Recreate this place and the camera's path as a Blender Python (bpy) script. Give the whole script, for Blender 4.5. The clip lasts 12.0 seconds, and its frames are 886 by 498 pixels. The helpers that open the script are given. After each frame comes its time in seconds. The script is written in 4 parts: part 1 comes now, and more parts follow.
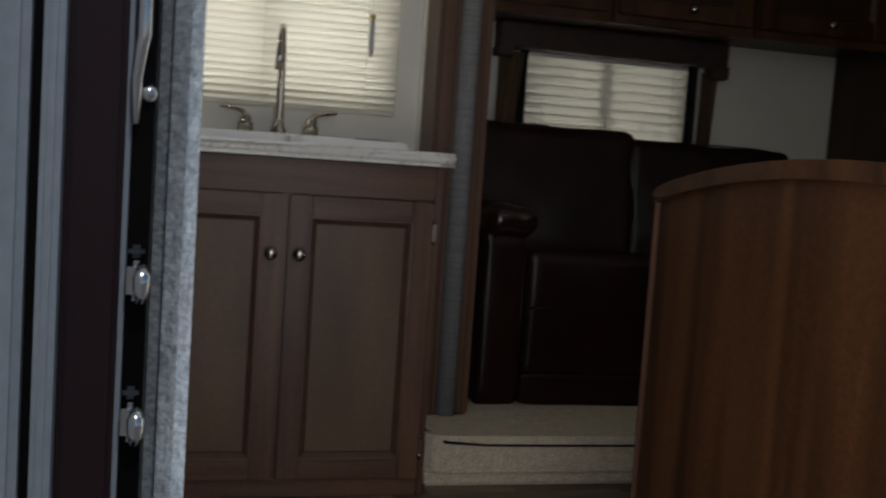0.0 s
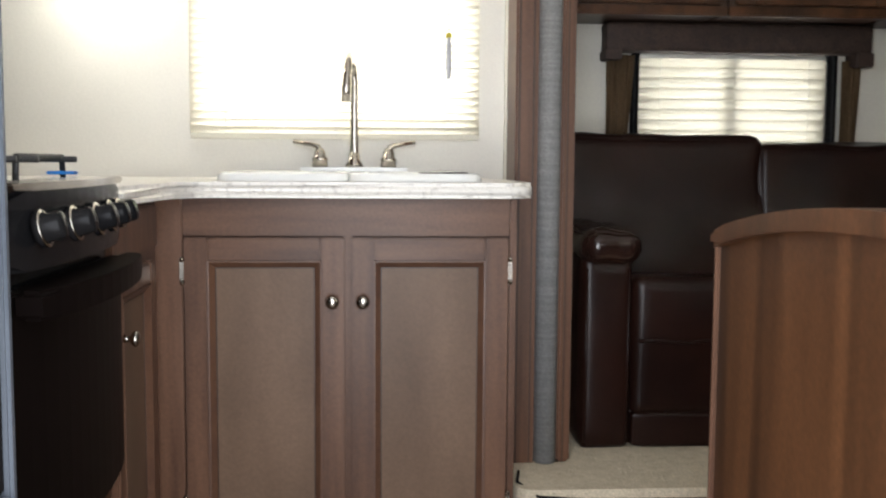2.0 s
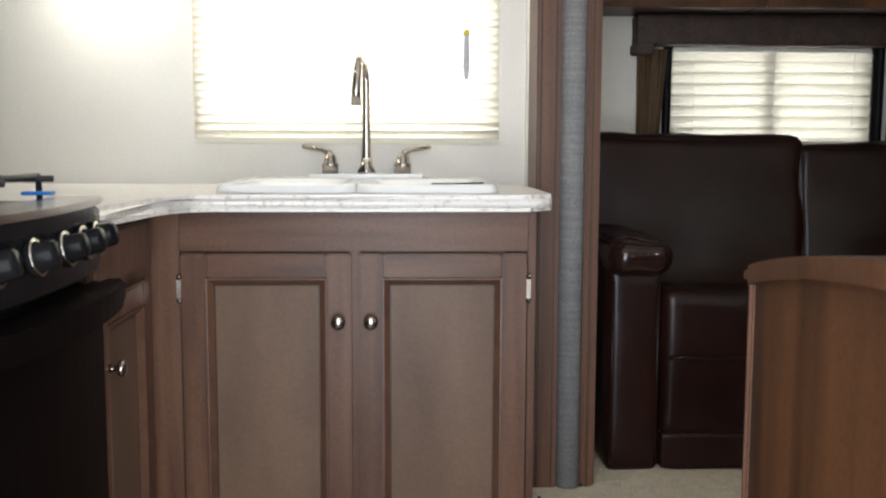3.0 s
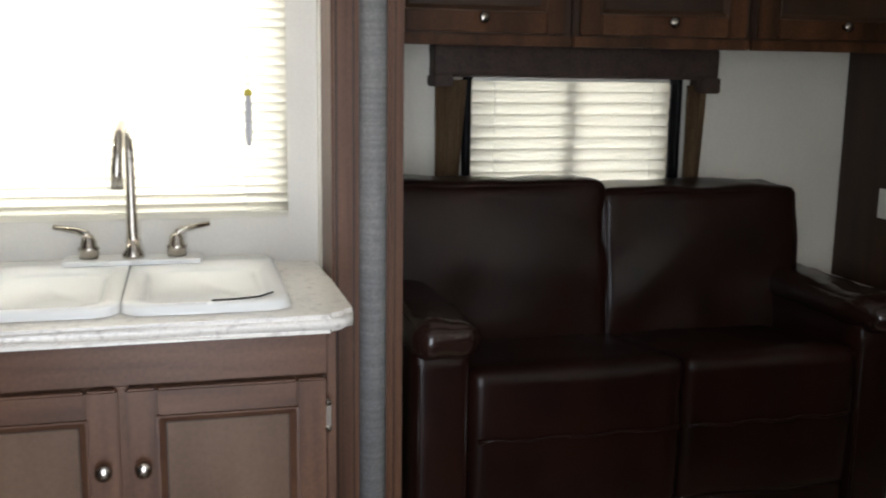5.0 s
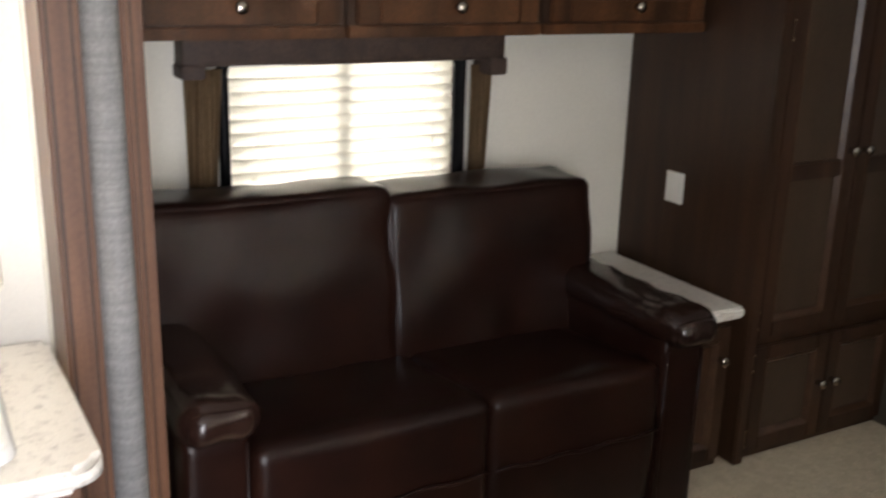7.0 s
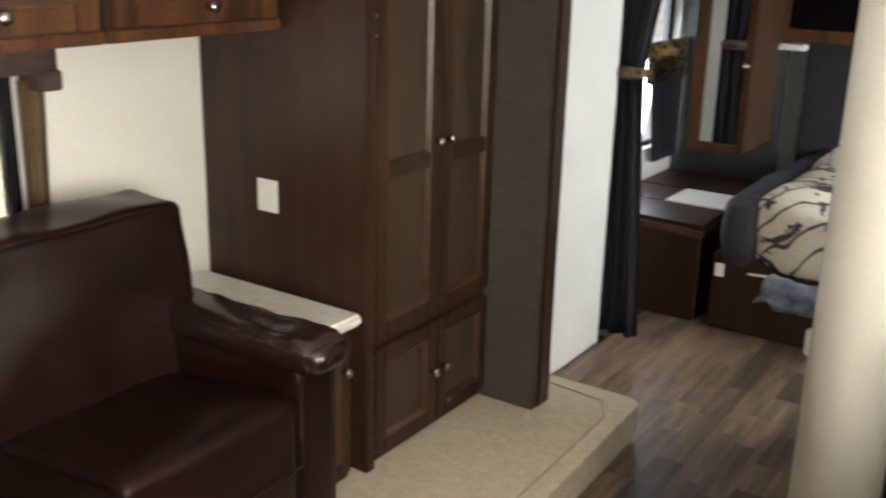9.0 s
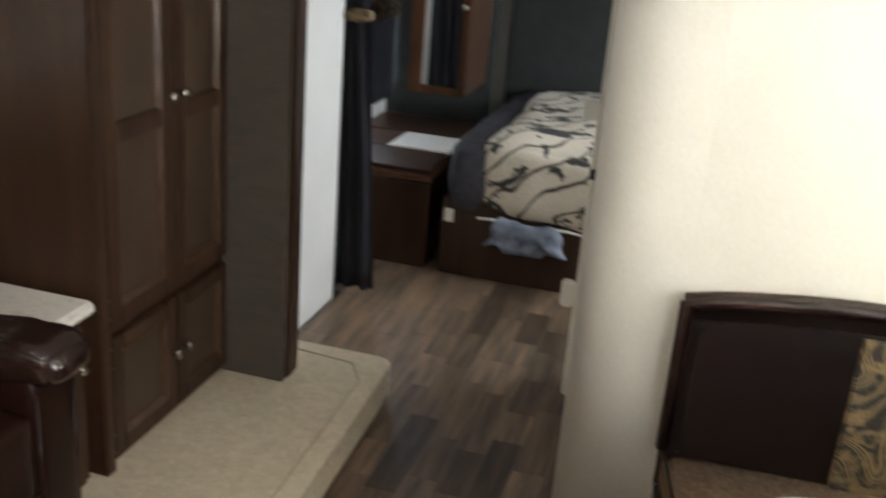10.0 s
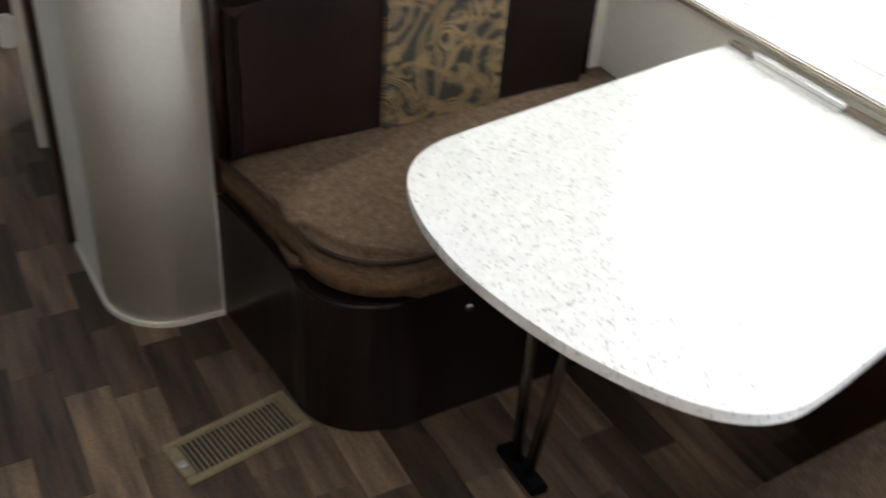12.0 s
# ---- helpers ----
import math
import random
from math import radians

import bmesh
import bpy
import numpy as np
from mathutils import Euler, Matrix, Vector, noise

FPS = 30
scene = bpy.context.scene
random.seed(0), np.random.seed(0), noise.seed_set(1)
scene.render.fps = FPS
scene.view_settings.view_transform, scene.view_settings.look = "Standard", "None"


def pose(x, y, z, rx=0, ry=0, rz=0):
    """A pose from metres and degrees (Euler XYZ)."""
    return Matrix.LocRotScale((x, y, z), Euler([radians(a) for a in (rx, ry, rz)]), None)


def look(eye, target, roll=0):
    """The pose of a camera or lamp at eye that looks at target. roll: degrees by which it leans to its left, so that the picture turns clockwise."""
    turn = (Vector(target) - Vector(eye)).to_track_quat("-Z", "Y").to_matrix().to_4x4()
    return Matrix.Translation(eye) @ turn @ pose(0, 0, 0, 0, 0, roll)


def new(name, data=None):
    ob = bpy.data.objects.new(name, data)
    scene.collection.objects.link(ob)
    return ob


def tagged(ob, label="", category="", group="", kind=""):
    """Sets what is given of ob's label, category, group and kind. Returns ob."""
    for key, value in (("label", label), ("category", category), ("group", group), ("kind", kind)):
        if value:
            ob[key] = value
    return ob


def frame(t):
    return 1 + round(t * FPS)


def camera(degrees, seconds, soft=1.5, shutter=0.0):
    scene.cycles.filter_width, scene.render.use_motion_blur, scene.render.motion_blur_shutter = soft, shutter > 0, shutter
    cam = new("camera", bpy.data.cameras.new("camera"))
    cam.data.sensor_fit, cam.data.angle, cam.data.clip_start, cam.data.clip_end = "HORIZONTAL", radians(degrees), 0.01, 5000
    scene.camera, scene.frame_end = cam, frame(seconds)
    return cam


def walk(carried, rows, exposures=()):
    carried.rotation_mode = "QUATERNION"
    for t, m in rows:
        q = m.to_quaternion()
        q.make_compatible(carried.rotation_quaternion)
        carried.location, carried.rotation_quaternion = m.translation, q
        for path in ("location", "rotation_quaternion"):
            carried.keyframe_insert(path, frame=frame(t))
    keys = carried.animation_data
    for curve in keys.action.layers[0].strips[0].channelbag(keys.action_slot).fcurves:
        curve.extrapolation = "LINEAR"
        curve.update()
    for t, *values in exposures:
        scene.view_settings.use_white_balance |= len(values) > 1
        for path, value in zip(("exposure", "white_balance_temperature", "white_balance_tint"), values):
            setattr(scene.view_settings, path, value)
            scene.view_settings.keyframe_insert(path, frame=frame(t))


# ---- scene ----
cam = camera(48.0, 12.0, 2.0, 0.5)
PATH = [
    (0, (-0.191, -2.488, 0.861), (0.3, -0.556, 0.7), 3.9),
    (0.5, (-0.161, -2.536, 0.86), (0.42, -0.626, 0.739), 1.7),
    (1, (-0.052, -2.433, 0.834), (0.39, -0.497, 0.597), 0.7),
    (1.5, (-0.007, -2.361, 0.864), (0.253, -0.39, 0.653), 0.3),
    (2, (0.096, -2.309, 0.953), (0.233, -0.322, 0.774), 0.4),
    (2.5, (0.099, -2.242, 0.974), (0.193, -0.286, 0.569), 0.8),
    (3, (0.155, -2.152, 1.01), (0.22, -0.165, 0.798), 0.2),
    (5, (0.168, -1.833, 1.355), (0.656, 0.073, 0.997), 0.8),
    (5.5, (0.192, -1.723, 1.425), (0.771, 0.143, 0.994), 0.5),
    (6, (0.215, -1.619, 1.471), (0.891, 0.2, 0.987), 0.1),
    (6.5, (0.186, -1.435, 1.568), (1.02, 0.29, 0.994), 1.7),
    (7, (0.255, -1.389, 1.613), (1.186, 0.288, 1.049), 1.5),
    (7.2, (0.25, -1.356, 1.637), (1.266, 0.279, 1.094), 2.0),
    (9, (0.311, -1.063, 1.675), (1.897, -0.004, 1.074), 1.5),
    (9.5, (0.369, -0.969, 1.706), (2.077, -0.147, 1.069), 3.0),
    (10, (0.437, -0.792, 1.681), (2.251, -0.32, 0.984), 4.7),
    (10.5, (0.51, -0.645, 1.623), (2.333, -0.525, 0.808), 5.5),
    (11, (0.635, -0.605, 1.615), (2.357, -0.76, 0.609), 3.2),
    (11.5, (0.639, -0.46, 1.615), (2.223, -0.947, 0.496), 3.1),
    (12, (0.682, -0.266, 1.61), (2.072, -1.112, 0.448), 4.5),
]
walk(cam, [(t, look(eye, target, roll)) for t, eye, target, roll in PATH],
     [(0, -1.95, 6100, 10), (0.5, -0.28, 6200, 10), (1, 0.42, 6150, 10), (1.5, 0.34, 6200, 10), (3, 0.17, 6000, 10), (5, -0.02, 5950, 10), (6, 0.2, 5950, 10),
      (7, 0.88, 6300, 14), (9, 2.0, 6600, 10), (10, 1.72, 6250, 10), (11, 1.48, 5750, 10), (12, 1.46, 5750, 10)])

# ---- light ----
world = bpy.data.worlds.new("world")
scene.world = world
world.use_nodes = True
wn = world.node_tree.nodes
sky = wn.new("ShaderNodeTexSky")
sky.sky_type, sky.sun_disc = "NISHITA", False
sky.sun_elevation, sky.sun_rotation = radians(50), radians(200)
world.node_tree.links.new(sky.outputs[0], wn["Background"].inputs[0])
wn["Background"].inputs[1].default_value = 0.12

sun = new("sun", bpy.data.lights.new("sun", "SUN"))
sun.data.energy, sun.data.angle, sun.data.color = 3.0, radians(0.5), (1, 0.95, 0.88)
sun.matrix_world = look((0, 0, 10), (-1.5, 7.0, 0))


def area_lamp(name, eye, target, w, h, power, color):
    ob = new(name, bpy.data.lights.new(name, "AREA"))
    ob.data.shape, ob.data.size, ob.data.size_y = "RECTANGLE", w, h
    ob.data.energy, ob.data.color = power, color
    ob.matrix_world = look(eye, target)
    return ob


area_lamp("daylight_sink_window", (0.0, 0.58, 1.35), (0.0, 0, 1.35), 0.72, 0.6, 31, (1, 0.98, 0.92))
area_lamp("daylight_slide_window", (1.38, 1.3, 1.1), (1.38, 0, 1.1), 0.66, 0.5, 8.5, (1, 0.98, 0.93))
area_lamp("daylight_dinette_window", (1.75, -1.97, 1.15), (1.75, 0, 1.05), 1.2, 0.66, 33, (0.9, 0.95, 1))
area_lamp("daylight_doorway", (0.13, -2.0, 0.95), (0.13, 0, 0.9), 0.62, 1.75, 33, (0.98, 0.99, 1))
# unseen window lamp, added for the bluish daylight in the passage
area_lamp("daylight_passage_window", (4.6, -1.97, 1.15), (4.6, 0, .9), 0.8, 0.6, 11, (0.84, 0.92, 1))
area_lamp("daylight_bedroom_window", (5.25, 1.02, 0.95), (5.25, 0, 0.8), 0.4, 0.8, 5.5, (0.8, 0.9, 1))


# ---- materials ----
def mat(name, base, rough=0.5, metal=0.0, second=None, scale=(8, 8, 8), detail=6, lo=0.35, hi=0.65, fine=0.0, fine_scale=120.0,
        bump=0.0, bump_scale=200.0, coat=0.0, spec=0.5, by_object=0.0, trans=0.0, distortion=0.0, ior=1.5):
    m = bpy.data.materials.new(name)
    m.use_nodes = True
    nt, nodes = m.node_tree, m.node_tree.nodes
    bsdf = nodes["Principled BSDF"]
    bsdf.inputs["Roughness"].default_value, bsdf.inputs["Metallic"].default_value = rough, metal
    bsdf.inputs["Coat Weight"].default_value, bsdf.inputs["Specular IOR Level"].default_value = coat, spec
    bsdf.inputs["IOR"].default_value = ior
    co = nodes.new("ShaderNodeTexCoord")
    mp = nodes.new("ShaderNodeMapping")
    mp.inputs["Scale"].default_value = scale
    nt.links.new(co.outputs["Object"], mp.inputs["Vector"])
    col = nodes.new("ShaderNodeRGB")
    col.outputs[0].default_value = (*base, 1)
    out = col.outputs[0]
    info = nodes.new("ShaderNodeObjectInfo")
    if second:
        n = nodes.new("ShaderNodeTexNoise")
        n.noise_dimensions = "4D"
        n.inputs["Scale"].default_value, n.inputs["Detail"].default_value, n.inputs["Distortion"].default_value = 1.0, detail, distortion
        mul = nodes.new("ShaderNodeMath")
        mul.operation = "MULTIPLY"
        mul.inputs[1].default_value = 30.0
        nt.links.new(info.outputs["Random"], mul.inputs[0])
        nt.links.new(mul.outputs[0], n.inputs["W"])
        nt.links.new(mp.outputs[0], n.inputs["Vector"])
        ramp = nodes.new("ShaderNodeMapRange")
        ramp.inputs["From Min"].default_value, ramp.inputs["From Max"].default_value = lo, hi
        nt.links.new(n.outputs["Fac"], ramp.inputs["Value"])
        mix = nodes.new("ShaderNodeMix")
        mix.data_type = "RGBA"
        mix.inputs[7].default_value = (*second, 1)
        nt.links.new(ramp.outputs["Result"], mix.inputs[0])
        nt.links.new(out, mix.inputs[6])
        out = mix.outputs[2]
    if by_object or fine:
        hsv = nodes.new("ShaderNodeHueSaturation")
        val = None
        if by_object:
            r = nodes.new("ShaderNodeMapRange")
            r.inputs["To Min"].default_value, r.inputs["To Max"].default_value = 1 - by_object, 1 + by_object
            nt.links.new(info.outputs["Random"], r.inputs["Value"])
            val = r.outputs["Result"]
        if fine:
            fn = nodes.new("ShaderNodeTexNoise")
            fn.inputs["Scale"].default_value, fn.inputs["Detail"].default_value = fine_scale, 3
            nt.links.new(co.outputs["Object"], fn.inputs["Vector"])
            fr = nodes.new("ShaderNodeMapRange")
            fr.inputs["From Min"].default_value, fr.inputs["From Max"].default_value = 0.3, 0.7
            fr.inputs["To Min"].default_value, fr.inputs["To Max"].default_value = 1 - fine, 1 + fine
            nt.links.new(fn.outputs["Fac"], fr.inputs["Value"])
            if val:
                mm = nodes.new("ShaderNodeMath")
                mm.operation = "MULTIPLY"
                nt.links.new(val, mm.inputs[0])
                nt.links.new(fr.outputs["Result"], mm.inputs[1])
                val = mm.outputs[0]
            else:
                val = fr.outputs["Result"]
        nt.links.new(val, hsv.inputs["Value"])
        nt.links.new(out, hsv.inputs["Color"])
        out = hsv.outputs[0]
    nt.links.new(out, bsdf.inputs["Base Color"])
    if bump:
        bn = nodes.new("ShaderNodeTexNoise")
        bn.inputs["Scale"].default_value, bn.inputs["Detail"].default_value = bump_scale, 4
        nt.links.new(co.outputs["Object"], bn.inputs["Vector"])
        bp = nodes.new("ShaderNodeBump")
        bp.inputs["Strength"].default_value, bp.inputs["Distance"].default_value = bump, 0.004
        nt.links.new(bn.outputs["Fac"], bp.inputs["Height"])
        nt.links.new(bp.outputs[0], bsdf.inputs["Normal"])
    if trans:
        tr = nodes.new("ShaderNodeBsdfTranslucent")
        nt.links.new(out, tr.inputs["Color"])
        sh = nodes.new("ShaderNodeMixShader")
        sh.inputs[0].default_value = trans
        nt.links.new(bsdf.outputs[0], sh.inputs[1])
        nt.links.new(tr.outputs[0], sh.inputs[2])
        nt.links.new(sh.outputs[0], nodes["Material Output"].inputs[0])
    return m


CAB = mat("stained_maple", (0.132, 0.066, 0.038), 0.38, spec=0.25, second=(0.072, 0.034, 0.0195), scale=(26, 26, 2.2), fine=0.12, bump=0.05, bump_scale=90)
CAB_H = mat("stained_maple_rail", (0.132, 0.066, 0.038), 0.38, spec=0.25, second=(0.072, 0.034, 0.0195), scale=(2.2, 26, 26), fine=0.12, bump=0.05, bump_scale=90)
MOULD = mat("stained_moulding", (0.11, 0.055, 0.032), 0.38, spec=0.35, second=(0.082, 0.041, 0.026), scale=(20, 20, 20), fine=0.12, bump=0.04, bump_scale=90)
MOULD_DARK = mat("dark_moulding", (0.075, 0.038, 0.02), 0.32, spec=0.4, second=(0.05, 0.025, 0.013), scale=(20, 20, 20), fine=0.1, bump=0.04, bump_scale=90)
SMOKED_PANEL = mat("smoked_panel", (0.07, 0.046, 0.029), 0.4, spec=0.3, second=(0.05, 0.032, 0.02), scale=(9, 9, 2.4), fine=0.08, bump=0.04, bump_scale=120)
PANEL = mat("stained_panel", (0.145, 0.09, 0.057), 0.42, spec=0.22, second=(0.1, 0.06, 0.037), scale=(7, 7, 2.4), fine=0.08, bump=0.04, bump_scale=120)
BENCHWOOD = mat("walnut_print", (0.1, 0.041, 0.0165), 0.4, spec=0.2, second=(0.028, 0.0122, 0.0056), scale=(11, 11, 0.8), detail=12, fine=0.18, bump=0.03, lo=0.34, hi=0.68, distortion=0.5)
DARKWOOD = mat("dark_walnut", (0.052, 0.0245, 0.0125), 0.4, spec=0.32, second=(0.029, 0.014, 0.0075), scale=(14, 14, 1.4), fine=0.1, bump=0.04, bump_scale=100)
TRIM = mat("post_wood", (0.125, 0.058, 0.031), 0.4, spec=0.3, second=(0.072, 0.033, 0.018), scale=(60, 60, 1.6), fine=0.1, bump=0.05)
LEATHER = mat("brown_leather", (0.0175, 0.0064, 0.0042), 0.3, second=(0.0105, 0.004, 0.0029), scale=(7, 7, 7), fine=0.1, spec=0.4, ior=1.33, bump=0.07, bump_scale=110)
LEATHER_WORN = mat("creased_leather", (0.022, 0.01, 0.007), 0.2, second=(0.02, 0.009, 0.007), scale=(9, 9, 9), fine=0.1, bump=0.22, bump_scale=45)
DINETTE_LEATHER = mat("black_brown_vinyl", (0.011, 0.006, 0.0055), 0.3, second=(0.008, 0.0045, 0.004), scale=(6, 6, 6), fine=0.1, spec=0.35, bump=0.06, bump_scale=90)
CARPET = mat("beige_carpet", (0.62, 0.53, 0.39), 0.95, second=(0.52, 0.44, 0.32), scale=(40, 40, 40), fine=0.3, fine_scale=260, bump=0.9, bump_scale=230, spec=0.1)
SEAL = mat("grey_seal_fabric", (0.215, 0.21, 0.205), 0.75, second=(0.165, 0.162, 0.158), scale=(6, 6, 110), fine=0.15, fine_scale=160, bump=0.3, bump_scale=150)
FLANGE = mat("grey_flange_fabric", (0.07, 0.056, 0.041), 0.85, second=(0.058, 0.047, 0.034), scale=(10, 10, 40), fine=0.12, bump=0.2)
COUNTER = mat("speckled_laminate", (0.74, 0.7, 0.64), 0.28, second=(0.5, 0.46, 0.42), scale=(70, 70, 70), lo=0.52, hi=0.72, fine=0.08, fine_scale=300)
TABLE = mat("white_granite_laminate", (0.7, 0.69, 0.68), 0.22, second=(0.3, 0.285, 0.27), scale=(95, 170, 120), lo=0.55, hi=0.76, detail=6, fine=0.06, fine_scale=60)
SINK = mat("white_sink", (0.85, 0.85, 0.83), 0.2, second=(0.8, 0.8, 0.78), scale=(4, 4, 4), coat=0.2)
NICKEL = mat("brushed_nickel", (0.46, 0.42, 0.37), 0.2, 1.0, second=(0.36, 0.33, 0.29), scale=(30, 30, 4))
CHROME = mat("polished_chrome", (0.8, 0.8, 0.82), 0.12, 1.0)
WALL = mat("cream_wallboard", (0.79, 0.755, 0.67), 0.6, second=(0.75, 0.715, 0.63), scale=(3, 3, 3), fine=0.03, fine_scale=90, bump=0.06, bump_scale=220)
WALL_W = mat("pale_wallboard", (0.72, 0.69, 0.63), 0.6, second=(0.67, 0.645, 0.59), scale=(3, 3, 3), fine=0.03, fine_scale=140, bump=0.08, bump_scale=260)
CEIL = mat("white_ceiling", (0.8, 0.79, 0.76), 0.7, second=(0.76, 0.75, 0.72), scale=(3, 3, 3), bump=0.05)
SLAT = mat("blind_slat", (0.82, 0.79, 0.7), 0.5, second=(0.78, 0.75, 0.66), scale=(2, 20, 20), trans=0.38)
BLACK = mat("black_enamel", (0.005, 0.005, 0.006), 0.22, spec=0.4, ior=1.16, second=(0.01, 0.0095, 0.0095), scale=(6, 6, 6), bump=0.02)
BLACKGLASS = mat("black_door_skin", (0.003, 0.0021, 0.0019), 0.35, second=(0.0042, 0.0028, 0.0025), scale=(5, 5, 5), spec=0.3, ior=1.1)
IRON = mat("cast_iron", (0.015, 0.015, 0.016), 0.55, second=(0.025, 0.024, 0.024), scale=(40, 40, 40), bump=0.3, bump_scale=180)
ALU = mat("grey_aluminium", (0.1, 0.112, 0.135), 0.42, 0.5, second=(0.075, 0.085, 0.1), scale=(30, 30, 3), fine=0.06)
JAMB_ALU = mat("jamb_aluminium", (0.5, 0.56, 0.63), 0.42, 0.3, second=(0.38, 0.43, 0.49), scale=(40, 40, 2), fine=0.06)
GASKET = mat("grey_gasket", (0.33, 0.36, 0.385), 0.8, second=(0.23, 0.25, 0.27), scale=(110, 110, 110), fine=0.25, fine_scale=300, bump=0.5, bump_scale=250)
MAROON = mat("dark_rubber", (0.014, 0.007, 0.009), 0.4, second=(0.028, 0.009, 0.014), scale=(8, 8, 3))
FABRIC = mat("brown_tweed", (0.17, 0.115, 0.075), 0.9, second=(0.1, 0.066, 0.042), scale=(60, 60, 60), fine=0.35, fine_scale=240, bump=0.5, bump_scale=240, spec=0.2)
FABRIC_EDGE = mat("brown_tweed_border", (0.19, 0.115, 0.062), 0.9, second=(0.13, 0.078, 0.042), scale=(70, 70, 70), fine=0.3, fine_scale=240, bump=0.4, spec=0.2)
VALANCE = mat("brown_valance", (0.06, 0.034, 0.024), 0.7, second=(0.038, 0.022, 0.016), scale=(30, 30, 30), fine=0.25, bump=0.4, bump_scale=120)
CURTAIN = mat("tan_curtain", (0.26, 0.17, 0.09), 0.85, second=(0.18, 0.115, 0.06), scale=(30, 30, 3), fine=0.12, trans=0.15)
DARKCURTAIN = mat("charcoal_curtain", (0.022, 0.02, 0.024), 0.8, second=(0.04, 0.036, 0.042), scale=(30, 30, 2), fine=0.15)
BROCADE = mat("gold_brocade", (0.15, 0.1, 0.044), 0.7, second=(0.014, 0.011, 0.008), scale=(6, 6, 8), lo=0.41, hi=0.54, detail=7, distortion=3.6, fine=0.3, bump=0.4)


def feather(m, colour, bands, swing=0.5):
    """Crosses the ground of a fabric with curved ribs of a second colour."""
    nt, nodes = m.node_tree, m.node_tree.nodes
    co = nodes.new("ShaderNodeTexCoord")
    swirl = nodes.new("ShaderNodeTexNoise")
    swirl.inputs["Scale"].default_value, swirl.inputs["Detail"].default_value = 4.5, 1.0
    nt.links.new(co.outputs["Object"], swirl.inputs["Vector"])
    add = nodes.new("ShaderNodeVectorMath")
    add.operation = "MULTIPLY_ADD"
    add.inputs[1].default_value = (swing, swing, swing)
    nt.links.new(swirl.outputs["Color"], add.inputs[0])
    nt.links.new(co.outputs["Object"], add.inputs[2])
    out = None
    for scale, lo, hi in bands:
        wave = nodes.new("ShaderNodeTexWave")
        wave.wave_type, wave.bands_direction = "BANDS", "DIAGONAL"
        wave.inputs["Scale"].default_value, wave.inputs["Distortion"].default_value = scale, 1.5
        nt.links.new(add.outputs[0], wave.inputs["Vector"])
        ramp = nodes.new("ShaderNodeMapRange")
        ramp.inputs["From Min"].default_value, ramp.inputs["From Max"].default_value = lo, hi
        nt.links.new(wave.outputs["Fac"], ramp.inputs["Value"])
        if out is None:
            out = ramp.outputs["Result"]
        else:
            mul = nodes.new("ShaderNodeMath")
            mul.operation = "MULTIPLY"
            nt.links.new(out, mul.inputs[0])
            nt.links.new(ramp.outputs["Result"], mul.inputs[1])
            out = mul.outputs[0]
    bsdf = nodes["Principled BSDF"]
    under = bsdf.inputs["Base Color"].links[0].from_socket
    mix = nodes.new("ShaderNodeMix")
    mix.data_type = "RGBA"
    mix.inputs[7].default_value = (*colour, 1)
    nt.links.new(out, mix.inputs[0])
    nt.links.new(under, mix.inputs[6])
    nt.links.new(mix.outputs[2], bsdf.inputs["Base Color"])


feather(BROCADE, (0.16, 0.108, 0.047), ((5.6, 0.38, 0.62), (36.0, 0.2, 0.8)))
BEDSPREAD = mat("patterned_bedspread", (0.62, 0.55, 0.44), 0.85, second=(0.05, 0.045, 0.045), scale=(9, 6, 9), lo=0.54, hi=0.58, detail=3, distortion=1.2, fine=0.15, bump=0.3, bump_scale=60)
feather(BEDSPREAD, (0.07, 0.05, 0.032), ((3.4, 0.94, 0.985),), 0.22)
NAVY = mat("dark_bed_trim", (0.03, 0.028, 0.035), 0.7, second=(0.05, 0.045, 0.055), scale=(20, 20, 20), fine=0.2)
PLASTIC = mat("white_plastic", (0.78, 0.76, 0.7), 0.35, second=(0.74, 0.72, 0.66), scale=(5, 5, 5))
CLEAR = mat("plastic_wrap", (0.3, 0.34, 0.43), 0.1, second=(0.09, 0.1, 0.135), scale=(14, 14, 14), bump=0.8, bump_scale=30)
VENTM = mat("tan_register", (0.3, 0.24, 0.14), 0.42, 0.3, second=(0.24, 0.19, 0.11), scale=(20, 20, 20), fine=0.1)
TAUPE = mat("taupe_trim", (0.3, 0.26, 0.2), 0.5, second=(0.24, 0.205, 0.16), scale=(20, 20, 20), fine=0.08)
VOID = mat("duct_dark", (0.01, 0.01, 0.01), 0.9, second=(0.02, 0.018, 0.016), scale=(20, 20, 20))
YELLOW = mat("yellow_tag", (0.55, 0.45, 0.04), 0.6, second=(0.5, 0.4, 0.03), scale=(20, 20, 20))
BLUE = mat("blue_film", (0.02, 0.2, 0.6), 0.4, second=(0.02, 0.16, 0.5), scale=(20, 20, 20))
MIRROR = mat("mirror_glass", (0.86, 0.87, 0.87), 0.02, 1.0)
HEADBOARD = mat("charcoal_headboard", (0.03, 0.03, 0.027), 0.8, second=(0.02, 0.02, 0.018), scale=(12, 12, 12), fine=0.15)
PLANK = mat("vinyl_plank", (0.175, 0.116, 0.072), 0.4, spec=0.35, second=(0.042, 0.029, 0.021), scale=(3.2, 30, 10), lo=0.3, hi=0.7, detail=9, by_object=0.68, fine=0.2, bump=0.08, bump_scale=90)
SUBFLOOR = mat("floor_joint", (0.045, 0.034, 0.026), 0.7, second=(0.06, 0.045, 0.034), scale=(9, 9, 9))
